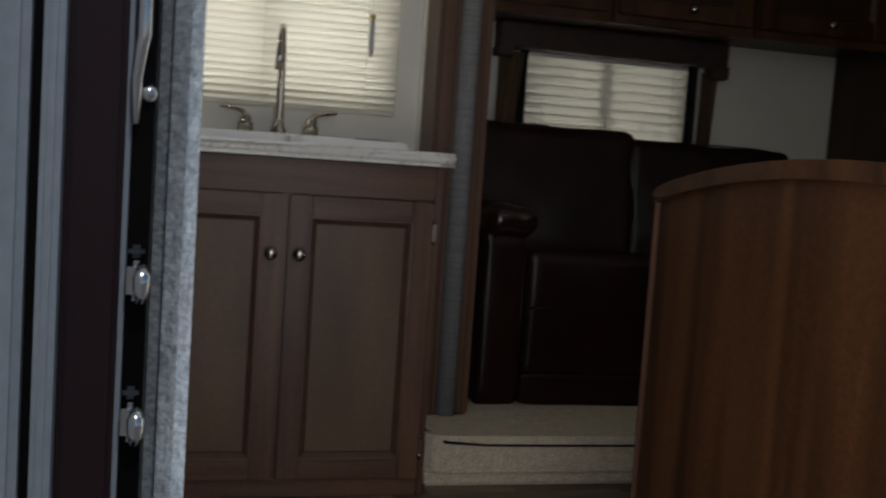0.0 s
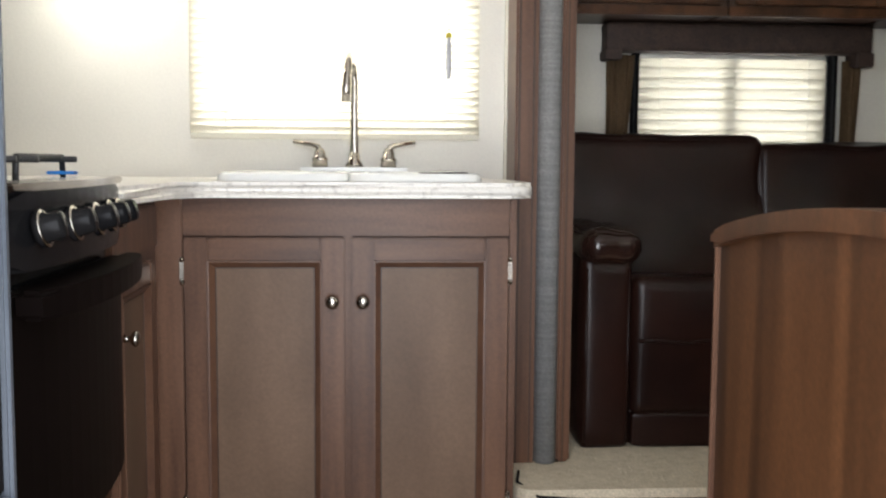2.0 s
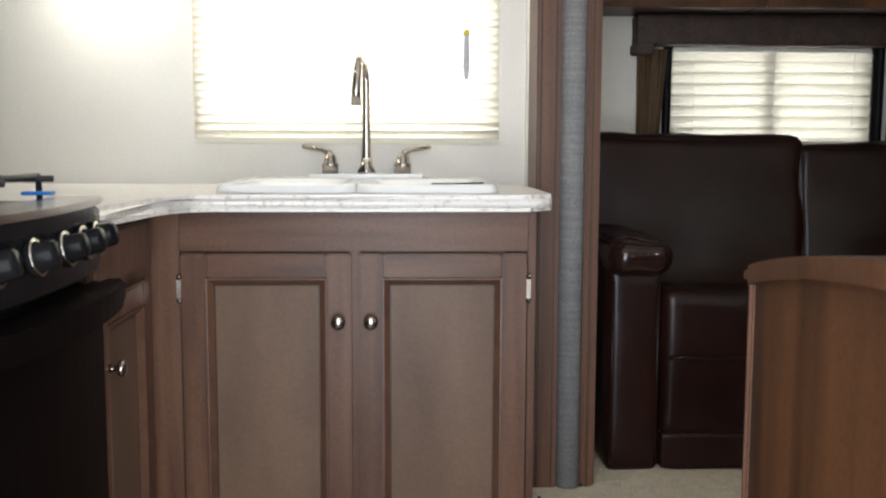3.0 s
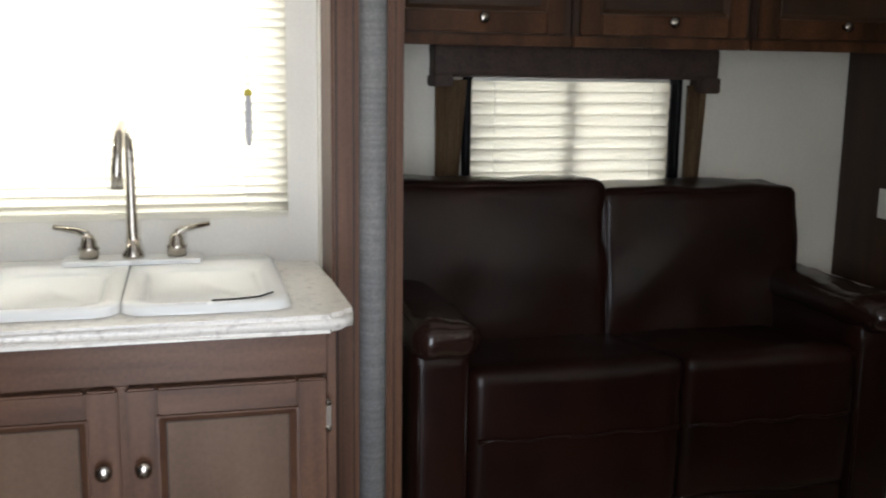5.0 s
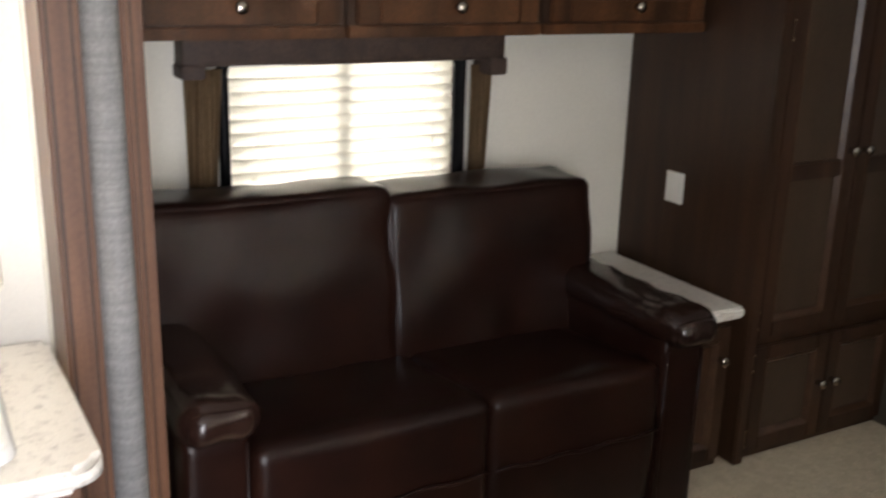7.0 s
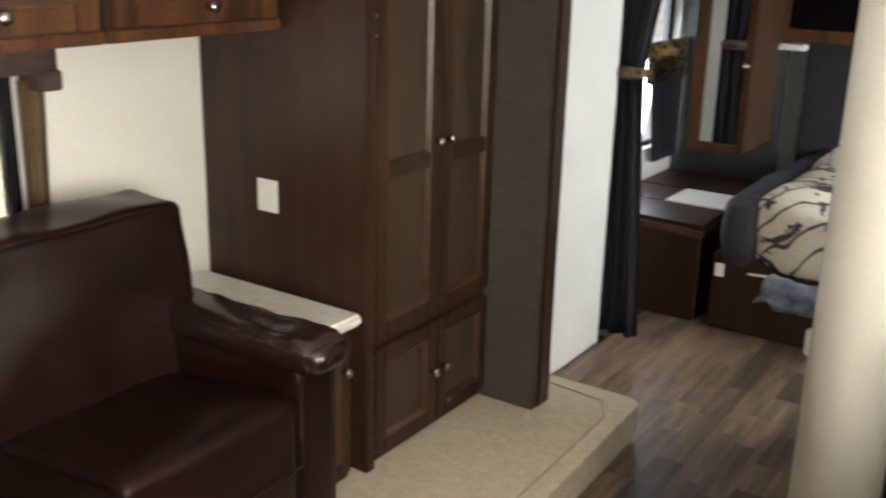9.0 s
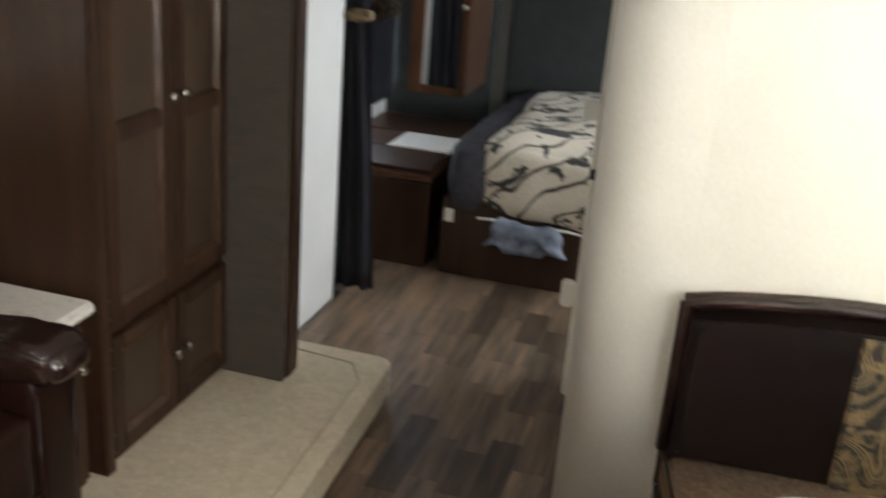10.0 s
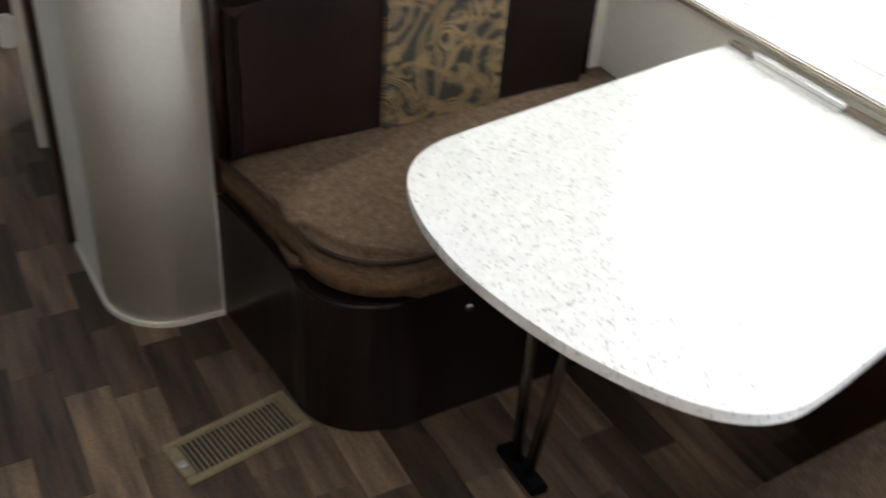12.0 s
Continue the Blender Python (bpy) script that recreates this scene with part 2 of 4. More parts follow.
GROUND = mat("gravel_lot", (0.3, 0.28, 0.25), 0.9, second=(0.2, 0.19, 0.17), scale=(1.5, 1.5, 1.5), fine=0.3, fine_scale=40, bump=0.5, bump_scale=30)
SHELL = mat("white_fibreglass", (0.75, 0.75, 0.74), 0.3, second=(0.7, 0.7, 0.69), scale=(2, 2, 2))

GLASS = bpy.data.materials.new("window_glass")
GLASS.use_nodes = True
GLASS.node_tree.nodes["Principled BSDF"].inputs["Transmission Weight"].default_value = 1.0
GLASS.node_tree.nodes["Principled BSDF"].inputs["Roughness"].default_value = 0.02

BULB = bpy.data.materials.new("warm_lamp_lens")
BULB.use_nodes = True
BULB.node_tree.nodes["Principled BSDF"].inputs["Emission Color"].default_value = (1, 0.86, 0.68, 1)
BULB.node_tree.nodes["Principled BSDF"].inputs["Emission Strength"].default_value = 4.5

# lens of the unseen aisle pucks, set bright to lift kitchen and aisle
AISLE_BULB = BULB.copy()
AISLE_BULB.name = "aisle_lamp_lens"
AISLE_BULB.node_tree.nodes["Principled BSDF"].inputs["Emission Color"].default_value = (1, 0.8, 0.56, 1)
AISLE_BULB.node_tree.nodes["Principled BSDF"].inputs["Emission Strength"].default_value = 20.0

COUNTER_BULB = BULB.copy()
COUNTER_BULB.name = "counter_lamp_lens"
COUNTER_BULB.node_tree.nodes["Principled BSDF"].inputs["Emission Color"].default_value = (1, 0.95, 0.8, 1)
COUNTER_BULB.node_tree.nodes["Principled BSDF"].inputs["Emission Strength"].default_value = 60.0

# ---- building helpers ----
ORIGIN = {}


def thing(name, at, label, category, group="", kind=""):
    ob = new(name)
    ob.empty_display_size = 0.05
    ob.location = at
    ORIGIN[ob.name] = Vector(at)
    return tagged(ob, label, category, group, kind)


def part(name, bm, material, parent=None, label="", smooth=False):
    """Links a bmesh, given in world places, as one mesh under parent (or at the top)."""
    me = bpy.data.meshes.new(name)
    bmesh.ops.recalc_face_normals(bm, faces=bm.faces)
    o = ORIGIN[parent.name] if parent else Vector((0, 0, 0))
    if o.length:
        bmesh.ops.translate(bm, verts=bm.verts, vec=-o)
    bm.to_mesh(me)
    bm.free()
    if smooth:
        for p in me.polygons:
            p.use_smooth = True
    me.materials.append(material)
    ob = new(name, me)
    ob.parent = parent
    ORIGIN[ob.name] = o
    if label:
        tagged(ob, label)
    return ob


def solid(name, bm, material, label, category, kind="", smooth=False, group=""):
    return tagged(part(name, bm, material, None, "", smooth), label, category, group, kind)


def B(*boxes, r=0.004, seg=2, m=None):
    """A bmesh of bevelled boxes (x0, x1, y0, y1, z0, z1)."""
    bm = bmesh.new()
    for x0, x1, y0, y1, z0, z1 in boxes:
        vs = bmesh.ops.create_cube(bm, size=1.0)["verts"]
        for v in vs:
            v.co = Vector((x0 + (v.co.x + 0.5) * (x1 - x0), y0 + (v.co.y + 0.5) * (y1 - y0), z0 + (v.co.z + 0.5) * (z1 - z0)))
        if r:
            es = list({e for v in vs for e in v.link_edges})
            bmesh.ops.bevel(bm, geom=es, offset=r, segments=seg, affect="EDGES", clamp_overlap=True)
    if m:
        bmesh.ops.transform(bm, matrix=m, verts=bm.verts)
    return bm


def prism(points, lo, hi, axis="z", r=0.0):
    """Extrudes a 2D outline along an axis. Points are (x, y), (x, z) or (y, z)."""
    bm = bmesh.new()
    put = {"z": lambda p, h: (p[0], p[1], h), "y": lambda p, h: (p[0], h, p[1]), "x": lambda p, h: (h, p[0], p[1])}[axis]
    a = [bm.verts.new(put(p, lo)) for p in points]
    b = [bm.verts.new(put(p, hi)) for p in points]
    bm.faces.new(a)
    bm.faces.new(b[::-1])
    n = len(points)
    for i in range(n):
        bm.faces.new((a[i], b[i], b[(i + 1) % n], a[(i + 1) % n]))
    if r:
        es = [e for e in bm.edges if (e.verts[0] in a) == (e.verts[1] in a)]
        bmesh.ops.bevel(bm, geom=es, offset=r, segments=3, affect="EDGES", clamp_overlap=True)
    return bm


def arc(cx, cy, rad, a0, a1, n=10, ry=None):
    return [(cx + rad * math.cos(radians(a0 + (a1 - a0) * i / n)), cy + (ry or rad) * math.sin(radians(a0 + (a1 - a0) * i / n))) for i in range(n + 1)]


def lathe(profile, centre, direction=(0, 0, 1), n=20):
    """Turns (radius, height) pairs about an axis through centre."""
    bm = bmesh.new()
    rot = Vector((0, 0, 1)).rotation_difference(Vector(direction)).to_matrix()
    rings = []
    for rad, h in profile:
        rings.append([bm.verts.new(Vector(centre) + rot @ Vector((max(rad, 1e-4) * math.cos(2 * math.pi * i / n), max(rad, 1e-4) * math.sin(2 * math.pi * i / n), h))) for i in range(n)])
    for a, b in zip(rings, rings[1:]):
        for i in range(n):
            bm.faces.new((a[i], a[(i + 1) % n], b[(i + 1) % n], b[i]))
    bm.faces.new(rings[0][::-1])
    bm.faces.new(rings[-1])
    return bm


def tube(points, rad, n=12):
    """A round bar along points; rad is one radius or one for each point."""
    bm = bmesh.new()
    pts = [Vector(p) for p in points]
    rads = rad if isinstance(rad, (list, tuple)) else [rad] * len(pts)
    rings, side = [], None
    for i, p in enumerate(pts):
        d = (pts[min(i + 1, len(pts) - 1)] - pts[max(i - 1, 0)]).normalized()
        if side is None:
            side = d.orthogonal().normalized()
        side = (side - d * side.dot(d)).normalized()
        up = d.cross(side)
        rings.append([bm.verts.new(p + rads[i] * (math.cos(2 * math.pi * k / n) * side + math.sin(2 * math.pi * k / n) * up)) for k in range(n)])
    for a, b in zip(rings, rings[1:]):
        for k in range(n):
            bm.faces.new((a[k], a[(k + 1) % n], b[(k + 1) % n], b[k]))
    bm.faces.new(rings[0][::-1])
    bm.faces.new(rings[-1])
    return bm


def soft(lo, hi, r=0.05, puff=0.01, rough=0.004, freq=7.0, cuts=13, seed=0.0, lean=None):
    """An upholstered block with round edges, bulging faces and uneven skin."""
    bm = bmesh.new()
    bmesh.ops.create_cube(bm, size=2.0)
    bmesh.ops.subdivide_edges(bm, edges=bm.edges[:], cuts=cuts, use_grid_fill=True)
    lo, hi = Vector(lo), Vector(hi)
    c, h = (lo + hi) / 2, (hi - lo) / 2
    r = min(r, *h)
    for v in bm.verts:
        u = v.co.copy()
        p = Vector([math.copysign(1 - (1 - abs(a)) ** 1.5, a) * b for a, b in zip(u, h)])
        q = Vector([max(-(b - r), min(b - r, a)) for a, b in zip(p, h)])
        d = p - q
        if d.length > 1e-9:
            p = q + d.normalized() * r
            nrm = d.normalized()
            bulge = (1 - u.x ** 2) * (1 - u.y ** 2) + (1 - u.y ** 2) * (1 - u.z ** 2) + (1 - u.x ** 2) * (1 - u.z ** 2)
            p += nrm * (puff * bulge + rough * noise.noise((p + c) * freq + Vector((seed, 0, 0))))
        p += c
        if lean:
            p += lean(p)
        v.co = p
    return bm


def holed(u0, u1, v0, v1, lo, hi, holes, axis):
    """A wall between lo and hi along axis, with rectangular openings (u0, u1, v0, v1) that go through it."""
    us = sorted({u0, u1, *[a for h in holes for a in h[:2]]})
    vs = sorted({v0, v1, *[a for h in holes for a in h[2:]]})
    full = lambda i, j: 0 <= i < len(us) - 1 and 0 <= j < len(vs) - 1 and not any(
        h[0] < (us[i] + us[i + 1]) / 2 < h[1] and h[2] < (vs[j] + vs[j + 1]) / 2 < h[3] for h in holes)
    put = (lambda u, v, w: (u, w, v)) if axis == "y" else (lambda u, v, w: (w, u, v))
    bm = bmesh.new()
    quad = lambda *ps: bm.faces.new([bm.verts.new(put(*p)) for p in ps])
    for i in range(len(us) - 1):
        for j in range(len(vs) - 1):
            if not full(i, j):
                continue
            a, b, c, d = us[i], us[i + 1], vs[j], vs[j + 1]
            for w in (lo, hi):
                quad((a, c, w), (b, c, w), (b, d, w), (a, d, w))
            if not full(i - 1, j):
                quad((a, c, lo), (a, d, lo), (a, d, hi), (a, c, hi))
            if not full(i + 1, j):
                quad((b, c, lo), (b, d, lo), (b, d, hi), (b, c, hi))
            if not full(i, j - 1):
                quad((a, c, lo), (b, c, lo), (b, c, hi), (a, c, hi))
            if not full(i, j + 1):
                quad((a, d, lo), (b, d, lo), (b, d, hi), (a, d, hi))
    bmesh.ops.remove_doubles(bm, verts=bm.verts, dist=1e-5)
    return bm


def knob(parent, at, direction, rad=0.016):
    part("knob", lathe([(rad * .55, 0), (rad * .4, .006), (rad * .35, .012), (rad * .75, .016), (rad, .021), (rad * .95, .026), (rad * .6, .03), (0, .031)], at, direction), NICKEL, parent, "brushed nickel knob", True)


def hinge(parent, at, m):
    bm = B((-0.006, 0.006, -0.004, 0.003, -0.032, 0.032), r=0.002)
    for z in (-0.026, 0.026):
        bmesh.ops.create_uvsphere(bm, u_segments=8, v_segments=6, radius=0.006, matrix=Matrix.Translation((0, -0.005, z)))
    bmesh.ops.transform(bm, matrix=Matrix.Translation(at) @ m, verts=bm.verts)
    part("hinge", bm, NICKEL, parent, "nickel hinge")


def shaker_door(parent, corner, w, h, turn=0.0, knob_at=None, hinges=None, frame_w=0.055, mats=None, mid=None, name="door"):
    """A framed door whose lower left corner is at corner; it faces -y, turned by turn degrees about z."""
    frame_m, rail_m, panel_m = mats or (CAB, CAB_H, PANEL)
    m = Matrix.Translation(corner) @ pose(0, 0, 0, 0, 0, turn)
    f, t = frame_w, 0.019
    d = part(name, B((0, f, -t, 0, 0, h), r=0.004, m=m), frame_m, parent)
    part("stile", B((w - f, w, -t, 0, 0, h), r=0.004, m=m), frame_m, d)
    rails = [(f + .0005, w - f - .0005, -t + .001, 0, 0.001, f), (f + .0005, w - f - .0005, -t + .001, 0, h - f, h - .001)]
    if mid:
        rails.append((f + .0005, w - f - .0005, -t + .001, 0, mid - f * .5, mid + f * .5))
    for k in rails:
        part("rail", B(k, r=0.004, m=m), rail_m, d)
    part("panel", B((f - .004, w - f + .004, -t + .014, -.001, f - .004, h - f + .004), r=0.001, m=m), panel_m, d, "flat recessed panel")
    # sloped moulding; a thin dark strip inside it draws the gap at the panel
    bm = bmesh.new()
    rings = [[bm.verts.new(m @ Vector(p)) for p in ((f + o, y, f + o), (w - f - o, y, f + o), (w - f - o, y, h - f - o), (f + o, y, h - f - o))]
             for o, y in ((-.002, -.003), (-.002, -t - .0008), (.002, -t - .0005), (.014, -t + .012), (.014, -.003))]
    for p, q in zip(rings, rings[1:]):
        for i in range(4):
            bm.faces.new((p[i], p[(i + 1) % 4], q[(i + 1) % 4], q[i]))
    bmesh.ops.recalc_face_normals(bm, faces=bm.faces[:])
    part("moulding", bm, MOULD_DARK if mats else MOULD, d)
    g = f + .014
    bead = B((g, g + .003, -t + .0125, -.003, g, h - g), (w - g - .003, w - g, -t + .0125, -.003, g, h - g), (g, w - g, -t + .0125, -.003, g, g + .003),
             (g, w - g, -t + .0125, -.003, h - g - .003, h - g), r=0.0006, m=m)
    part("bead", bead, DARKWOOD, d, "dark line round the panel")
    if knob_at:
        knob(d, m @ Vector((knob_at[0], -t, knob_at[1])), m.to_3x3() @ Vector((0, -1, 0)))
    for hx, hz in hinges or ():
        hinge(d, m @ Vector((hx, -.012, hz)), m.to_3x3().to_4x4())
    return d


def blind(x0, x1, z0, z1, y, face, step=0.021):
    """A mini blind whose slats hang in the plane y; face is +1 or -1, the side of the room."""
    t = thing("window_blind", ((x0 + x1) / 2, y, z0), "closed white horizontal mini blind hanging in the window", "blind")
    n = int((z1 - z0 - 0.03) / step)
    for i in range(n):
        z = z0 + 0.012 + step * (i + .5)
        bm = bmesh.new()
        rows = []
        sag = 0.0012 * math.sin(i * 2.1)
        for k in range(5):
            u = -1 + k * .5
            p = Vector((0, face * step * (0.17 * (1 - u * u) + 0.21 * u), step * 0.56 * u))
            rows.append([bm.verts.new((x, y + p.y, z + p.z + sag * (x - x0))) for x in (x0, (x0 + x1) / 2, x1)])
        for a, b in zip(rows, rows[1:]):
            for j in range(2):
                bm.faces.new((a[j], a[j + 1], b[j + 1], b[j]))
        bmesh.ops.solidify(bm, geom=bm.faces[:], thickness=0.0008)
        part("slat", bm, SLAT, t, smooth=True)
    part("bottom_rail", B((x0, x1, y - .008, y + .008, z0, z0 + .014), r=.003), SLAT, t)
    part("head_rail", B((x0, x1, y - .014, y + .014, z1 - .028, z1), r=.003), PLASTIC, t)
    for f in (.12, .5, .88):
        x = x0 + f * (x1 - x0)
        part("cord", tube([(x, y + face * .009, z0 + .01), (x, y + face * .009, z1)], .0009, 6), PLASTIC, t)
    return t


def window(name, x0, x1, z0, z1, y0, y1, bars=()):
    """Frame and panes in a wall between y0 and y1."""
    w = thing(name, ((x0 + x1) / 2, (y0 + y1) / 2, z0), "dark aluminium framed window with tinted glass", "window", kind="structure")
    f, yc = .022, (y0 + y1) / 2
    for k in ((x0, x0 + f, z0, z1), (x1 - f, x1, z0, z1), (x0 + f, x1 - f, z0, z0 + f), (x0 + f, x1 - f, z1 - f, z1), *[(b - .018, b + .018, z0 + f, z1 - f) for b in bars]):
        part("window_frame", B((k[0], k[1], yc - .012, yc + .012, k[2], k[3]), r=.003), BLACK, w)
    edges = [x0 + f, *bars, x1 - f]
    for a, b in zip(edges, edges[1:]):
        p = part("pane", B((a, b, yc - .0025, yc + .0025, z0 + f, z1 - f), r=0), GLASS, w)
        p.visible_shadow = False
    return w


def curtain(name, x0, x1, z0, z1, y, material, label, waves=4, depth=.02, bottom=None, axis="x"):
    """A pleated hanging; bottom gives other ends (x0, x1) at its foot."""
    bm = bmesh.new()
    nu, nv = waves * 8, 10
    b0, b1 = bottom or (x0, x1)
    rows = []
    for j in range(nv + 1):
        s = j / nv
        a, b = x0 + (b0 - x0) * s, x1 + (b1 - x1) * s
        row = []
        for i in range(nu + 1):
            u = i / nu
            p = a + (b - a) * u + .004 * math.sin(9 * u + 3 * s)
            w = depth * math.sin(2 * math.pi * waves * u + .6 * math.sin(2.5 * s)) * (.7 + .3 * s)
            z = z1 + (z0 - z1) * s
            row.append(bm.verts.new((p, y + w, z) if axis == "x" else (y + w, p, z)))
        rows.append(row)
    for a, b in zip(rows, rows[1:]):
        for i in range(nu):
            bm.faces.new((a[i], a[i + 1], b[i + 1], b[i]))
    bmesh.ops.solidify(bm, geom=bm.faces[:], thickness=.003)
    return bm


# ---- structure ----
ZC = 2.0
ground_bm = bmesh.new()
bmesh.ops.create_grid(ground_bm, x_segments=2, y_segments=2, size=600, matrix=Matrix.Translation((0, 0, -0.72)))
solid("ground", ground_bm, GROUND, "grey gravel lot round the trailer", "ground", "structure")

floor = solid("floor", B((-1.6, 6.6, -1.98, 0.6, -0.1, -0.004), r=0), SUBFLOOR, "dark joints of the wood-look vinyl floor", "floor", "structure")
solid("floor_bedroom_slide", B((4.12, 6.6, 0.602, 1.0, -0.1, -0.004), r=0), SUBFLOOR, "dark vinyl floor beside the bed", "floor", "structure")
solid("ceiling", B((-1.6, 6.6, -1.98, 0.6, ZC, ZC + .06), r=0), CEIL, "plain white ceiling panel", "ceiling", "structure")
solid("ceiling_slide", B((.462, 3.14, .602, 1.32, 1.86, 1.92), r=0), CEIL, "white ceiling of the sofa slide-out", "ceiling", "structure")
solid("ceiling_bedroom", B((3.142, 6.6, .602, 1.1, 1.9, 1.96), r=0), CEIL, "white ceiling of the bedroom recess", "ceiling", "structure")

DOOR = (-0.2, 0.46, -0.1, 1.86)
PWIN = (4.2, 5.0, .85, 1.45)
DWIN = (1.15, 2.36, .79, 1.52)
wall_entry = solid("wall_entry", holed(-1.6, 6.6, -.1, ZC, -1.98, -1.86, [DOOR, DWIN, PWIN], "y"), WALL, "cream wallboard wall with the entry door opening", "wall", "structure")
SWIN = (-.385, .365, 1.04, 1.66)
wall_sink = solid("wall_sink", holed(-1.6, .461, -.1, ZC, .515, .6, [SWIN], "y"), WALL_W, "pale wallboard wall behind the sink", "wall", "structure")
wall_rear = solid("wall_rear", B((-1.72, -1.602, -1.98, .6, -.1, ZC), r=0), WALL, "plain cream wall behind the kitchen run", "wall", "structure")
LWIN = (1.02, 1.715, .8, 1.345)
wall_slide = solid("wall_slide", holed(.462, 3.14, 0, 1.86, 1.2, 1.32, [LWIN], "y"), WALL, "cream wallboard wall behind the sofa", "wall", "structure")
solid("wall_slide_end", B((.462, .60, .472, 1.198, 0, 1.86), r=0), WALL, "cream end wall of the slide-out", "wall", "structure")
solid("wall_slide_far_end", B((3.06, 3.14, .60, 1.198, 0, 1.86), r=0), WALL, "end wall of the slide-out", "wall", "structure")
solid("wall_slide_head", B((.462, 3.6, .48, .60, 1.861, ZC), r=0), WALL, "wall strip above the slide-out opening", "wall", "structure")
solid("wall_passage", B((3.16, 4.08, .62, .7, -.1, 1.9), r=.004), WALL_W, "white wall between slide-out and bedroom", "wall", "structure")
BWIN = (5.1, 5.58, .62, 1.6)
solid("wall_bedroom", holed(4.082, 6.6, -.1, 1.9, .95, 1.05, [BWIN], "y"), WALL_W, "pale bedroom wall with a narrow window", "wall", "structure")
solid("wall_bedroom_nook", B((4.03, 4.08, .702, .948, -.1, 1.9), r=0), WALL_W, "short white return wall", "wall", "structure")
solid("wall_front", B((6.6, 6.7, -1.98, 1.05, -.1, ZC), r=0), WALL, "plain cream wall behind the bed", "wall", "structure")

# partition with a round end beside the dinette
out = [(2.588, -1.858), (2.588, -.80)] + arc(2.758, -.715, .17, 180, 90, 14, .165) + [(3.02, -.54), (3.02, -.6)] + arc(2.758, -.715, .115, 90, 180, 10, .11) + [(2.643, -1.858)]
wall_partition = solid("wall_partition", prism(out, 0, ZC), WALL, "cream partition wall with a rounded end beside the dinette", "wall", "structure", True)
for p in wall_partition.data.polygons:
    p.use_smooth = abs(p.normal.z) < .5 and p.area < .35
solid("trim_partition_foot", prism([(2.58, -.803)] + arc(2.758, -.715, .178, 180, 90, 14, .173) + [(3.02, -.532), (3.02, -.545), (2.758, -.551)] + arc(2.758, -.715, .169, 90, 180, 14, .164) + [(2.589, -.803)], 0, .012), WALL, "thin cream bead along the foot of the round wall", "trim", "structure")
dj = thing("bathroom_door", (3.06, -.54, 0), "dark stained bathroom door standing in its frame", "door")
part("casing", B((3.022, 3.085, -.575, -.522, 0, ZC - .002), r=.006), DARKWOOD, dj)
edge = part("edge_strip", B((3.0855, 3.1, -.55, -.5, .27, ZC - .004), r=.004), WALL, dj, "cream edge strip")
part("catch", B((3.0865, 3.115, -.499, -.46, .55, .63), r=.006), PLASTIC, edge, "cream plastic catch")
part("catch", B((3.0865, 3.115, -.499, -.46, 1.10, 1.155), r=.006), PLASTIC, edge, "cream plastic catch")
part("bracket", B((3.078, 3.0845, -.5215, -.499, .94, .97), r=.002), IRON, edge, "dark bracket")
leaf = part("leaf", B((3.086, 3.72, -.60, -.568, .01, 1.9), r=.004), DARKWOOD, dj)
part("latch_plate", B((3.70, 3.735, -.568, -.558, .86, .93), r=.003), PLASTIC, leaf, "cream latch plate")
part("knob", lathe([(.012, 0), (.01, .02), (.024, .03), (.024, .045), (0, .05)], (3.66, -.567, .9), (0, 1, 0)), NICKEL, leaf, "nickel door knob", True)
solid("wall_bathroom", B((3.74, 3.8, -1.858, -.58, 0, ZC), r=.003), WALL, "plain cream wall of the bathroom", "wall", "structure")

# slide-out floor
lip = [(.44, .135), (.44, .10)] + arc(.50, .12, .06, 180, 270, 5) + [(2.3, .062), (2.8, .078), (3.26, .098)] + arc(3.275, .158, .06, 270, 360, 5) + [(3.335, .47), (3.145, .47), (3.145, 1.19), (.605, 1.19), (.605, .285), (.46, .285)]
slide_floor = thing("slide_floor", (1.8, .3, 0), "beige looped carpet over the raised slide-out floor", "carpet", kind="structure")
bm = prism(lip, .04, .142, r=.02)
part("carpet", bm, CARPET, slide_floor)
part("carpet_skirt", prism([(.436, .13)] + [(.45, .07), (2.3, .072), (3.26, .108), (3.325, .165), (3.325, .46), (.45, .28)], 0, .046, r=.008), CARPET, slide_floor)
part("seam", tube([(.47, .2, .146), (.455, .12, .144), (.5, .057, .126), (.62, .054, .118), (.85, .056, .116), (1.4, .058, .114)], [.004, .004, .004, .003, .003, .002], 8), BLACK, slide_floor, "black rubber seal line", True)

part("carpet_seam", tube([(1.1, .125, .1425), (2.0, .122, .1425), (3.14, .155, .1425), (3.25, .22, .1425), (3.27, .44, .1425)], .0028, 6), mat("carpet_shade", (.36, .3, .22), .95, second=(.3, .25, .18)), slide_floor, "stitched carpet seam", True)

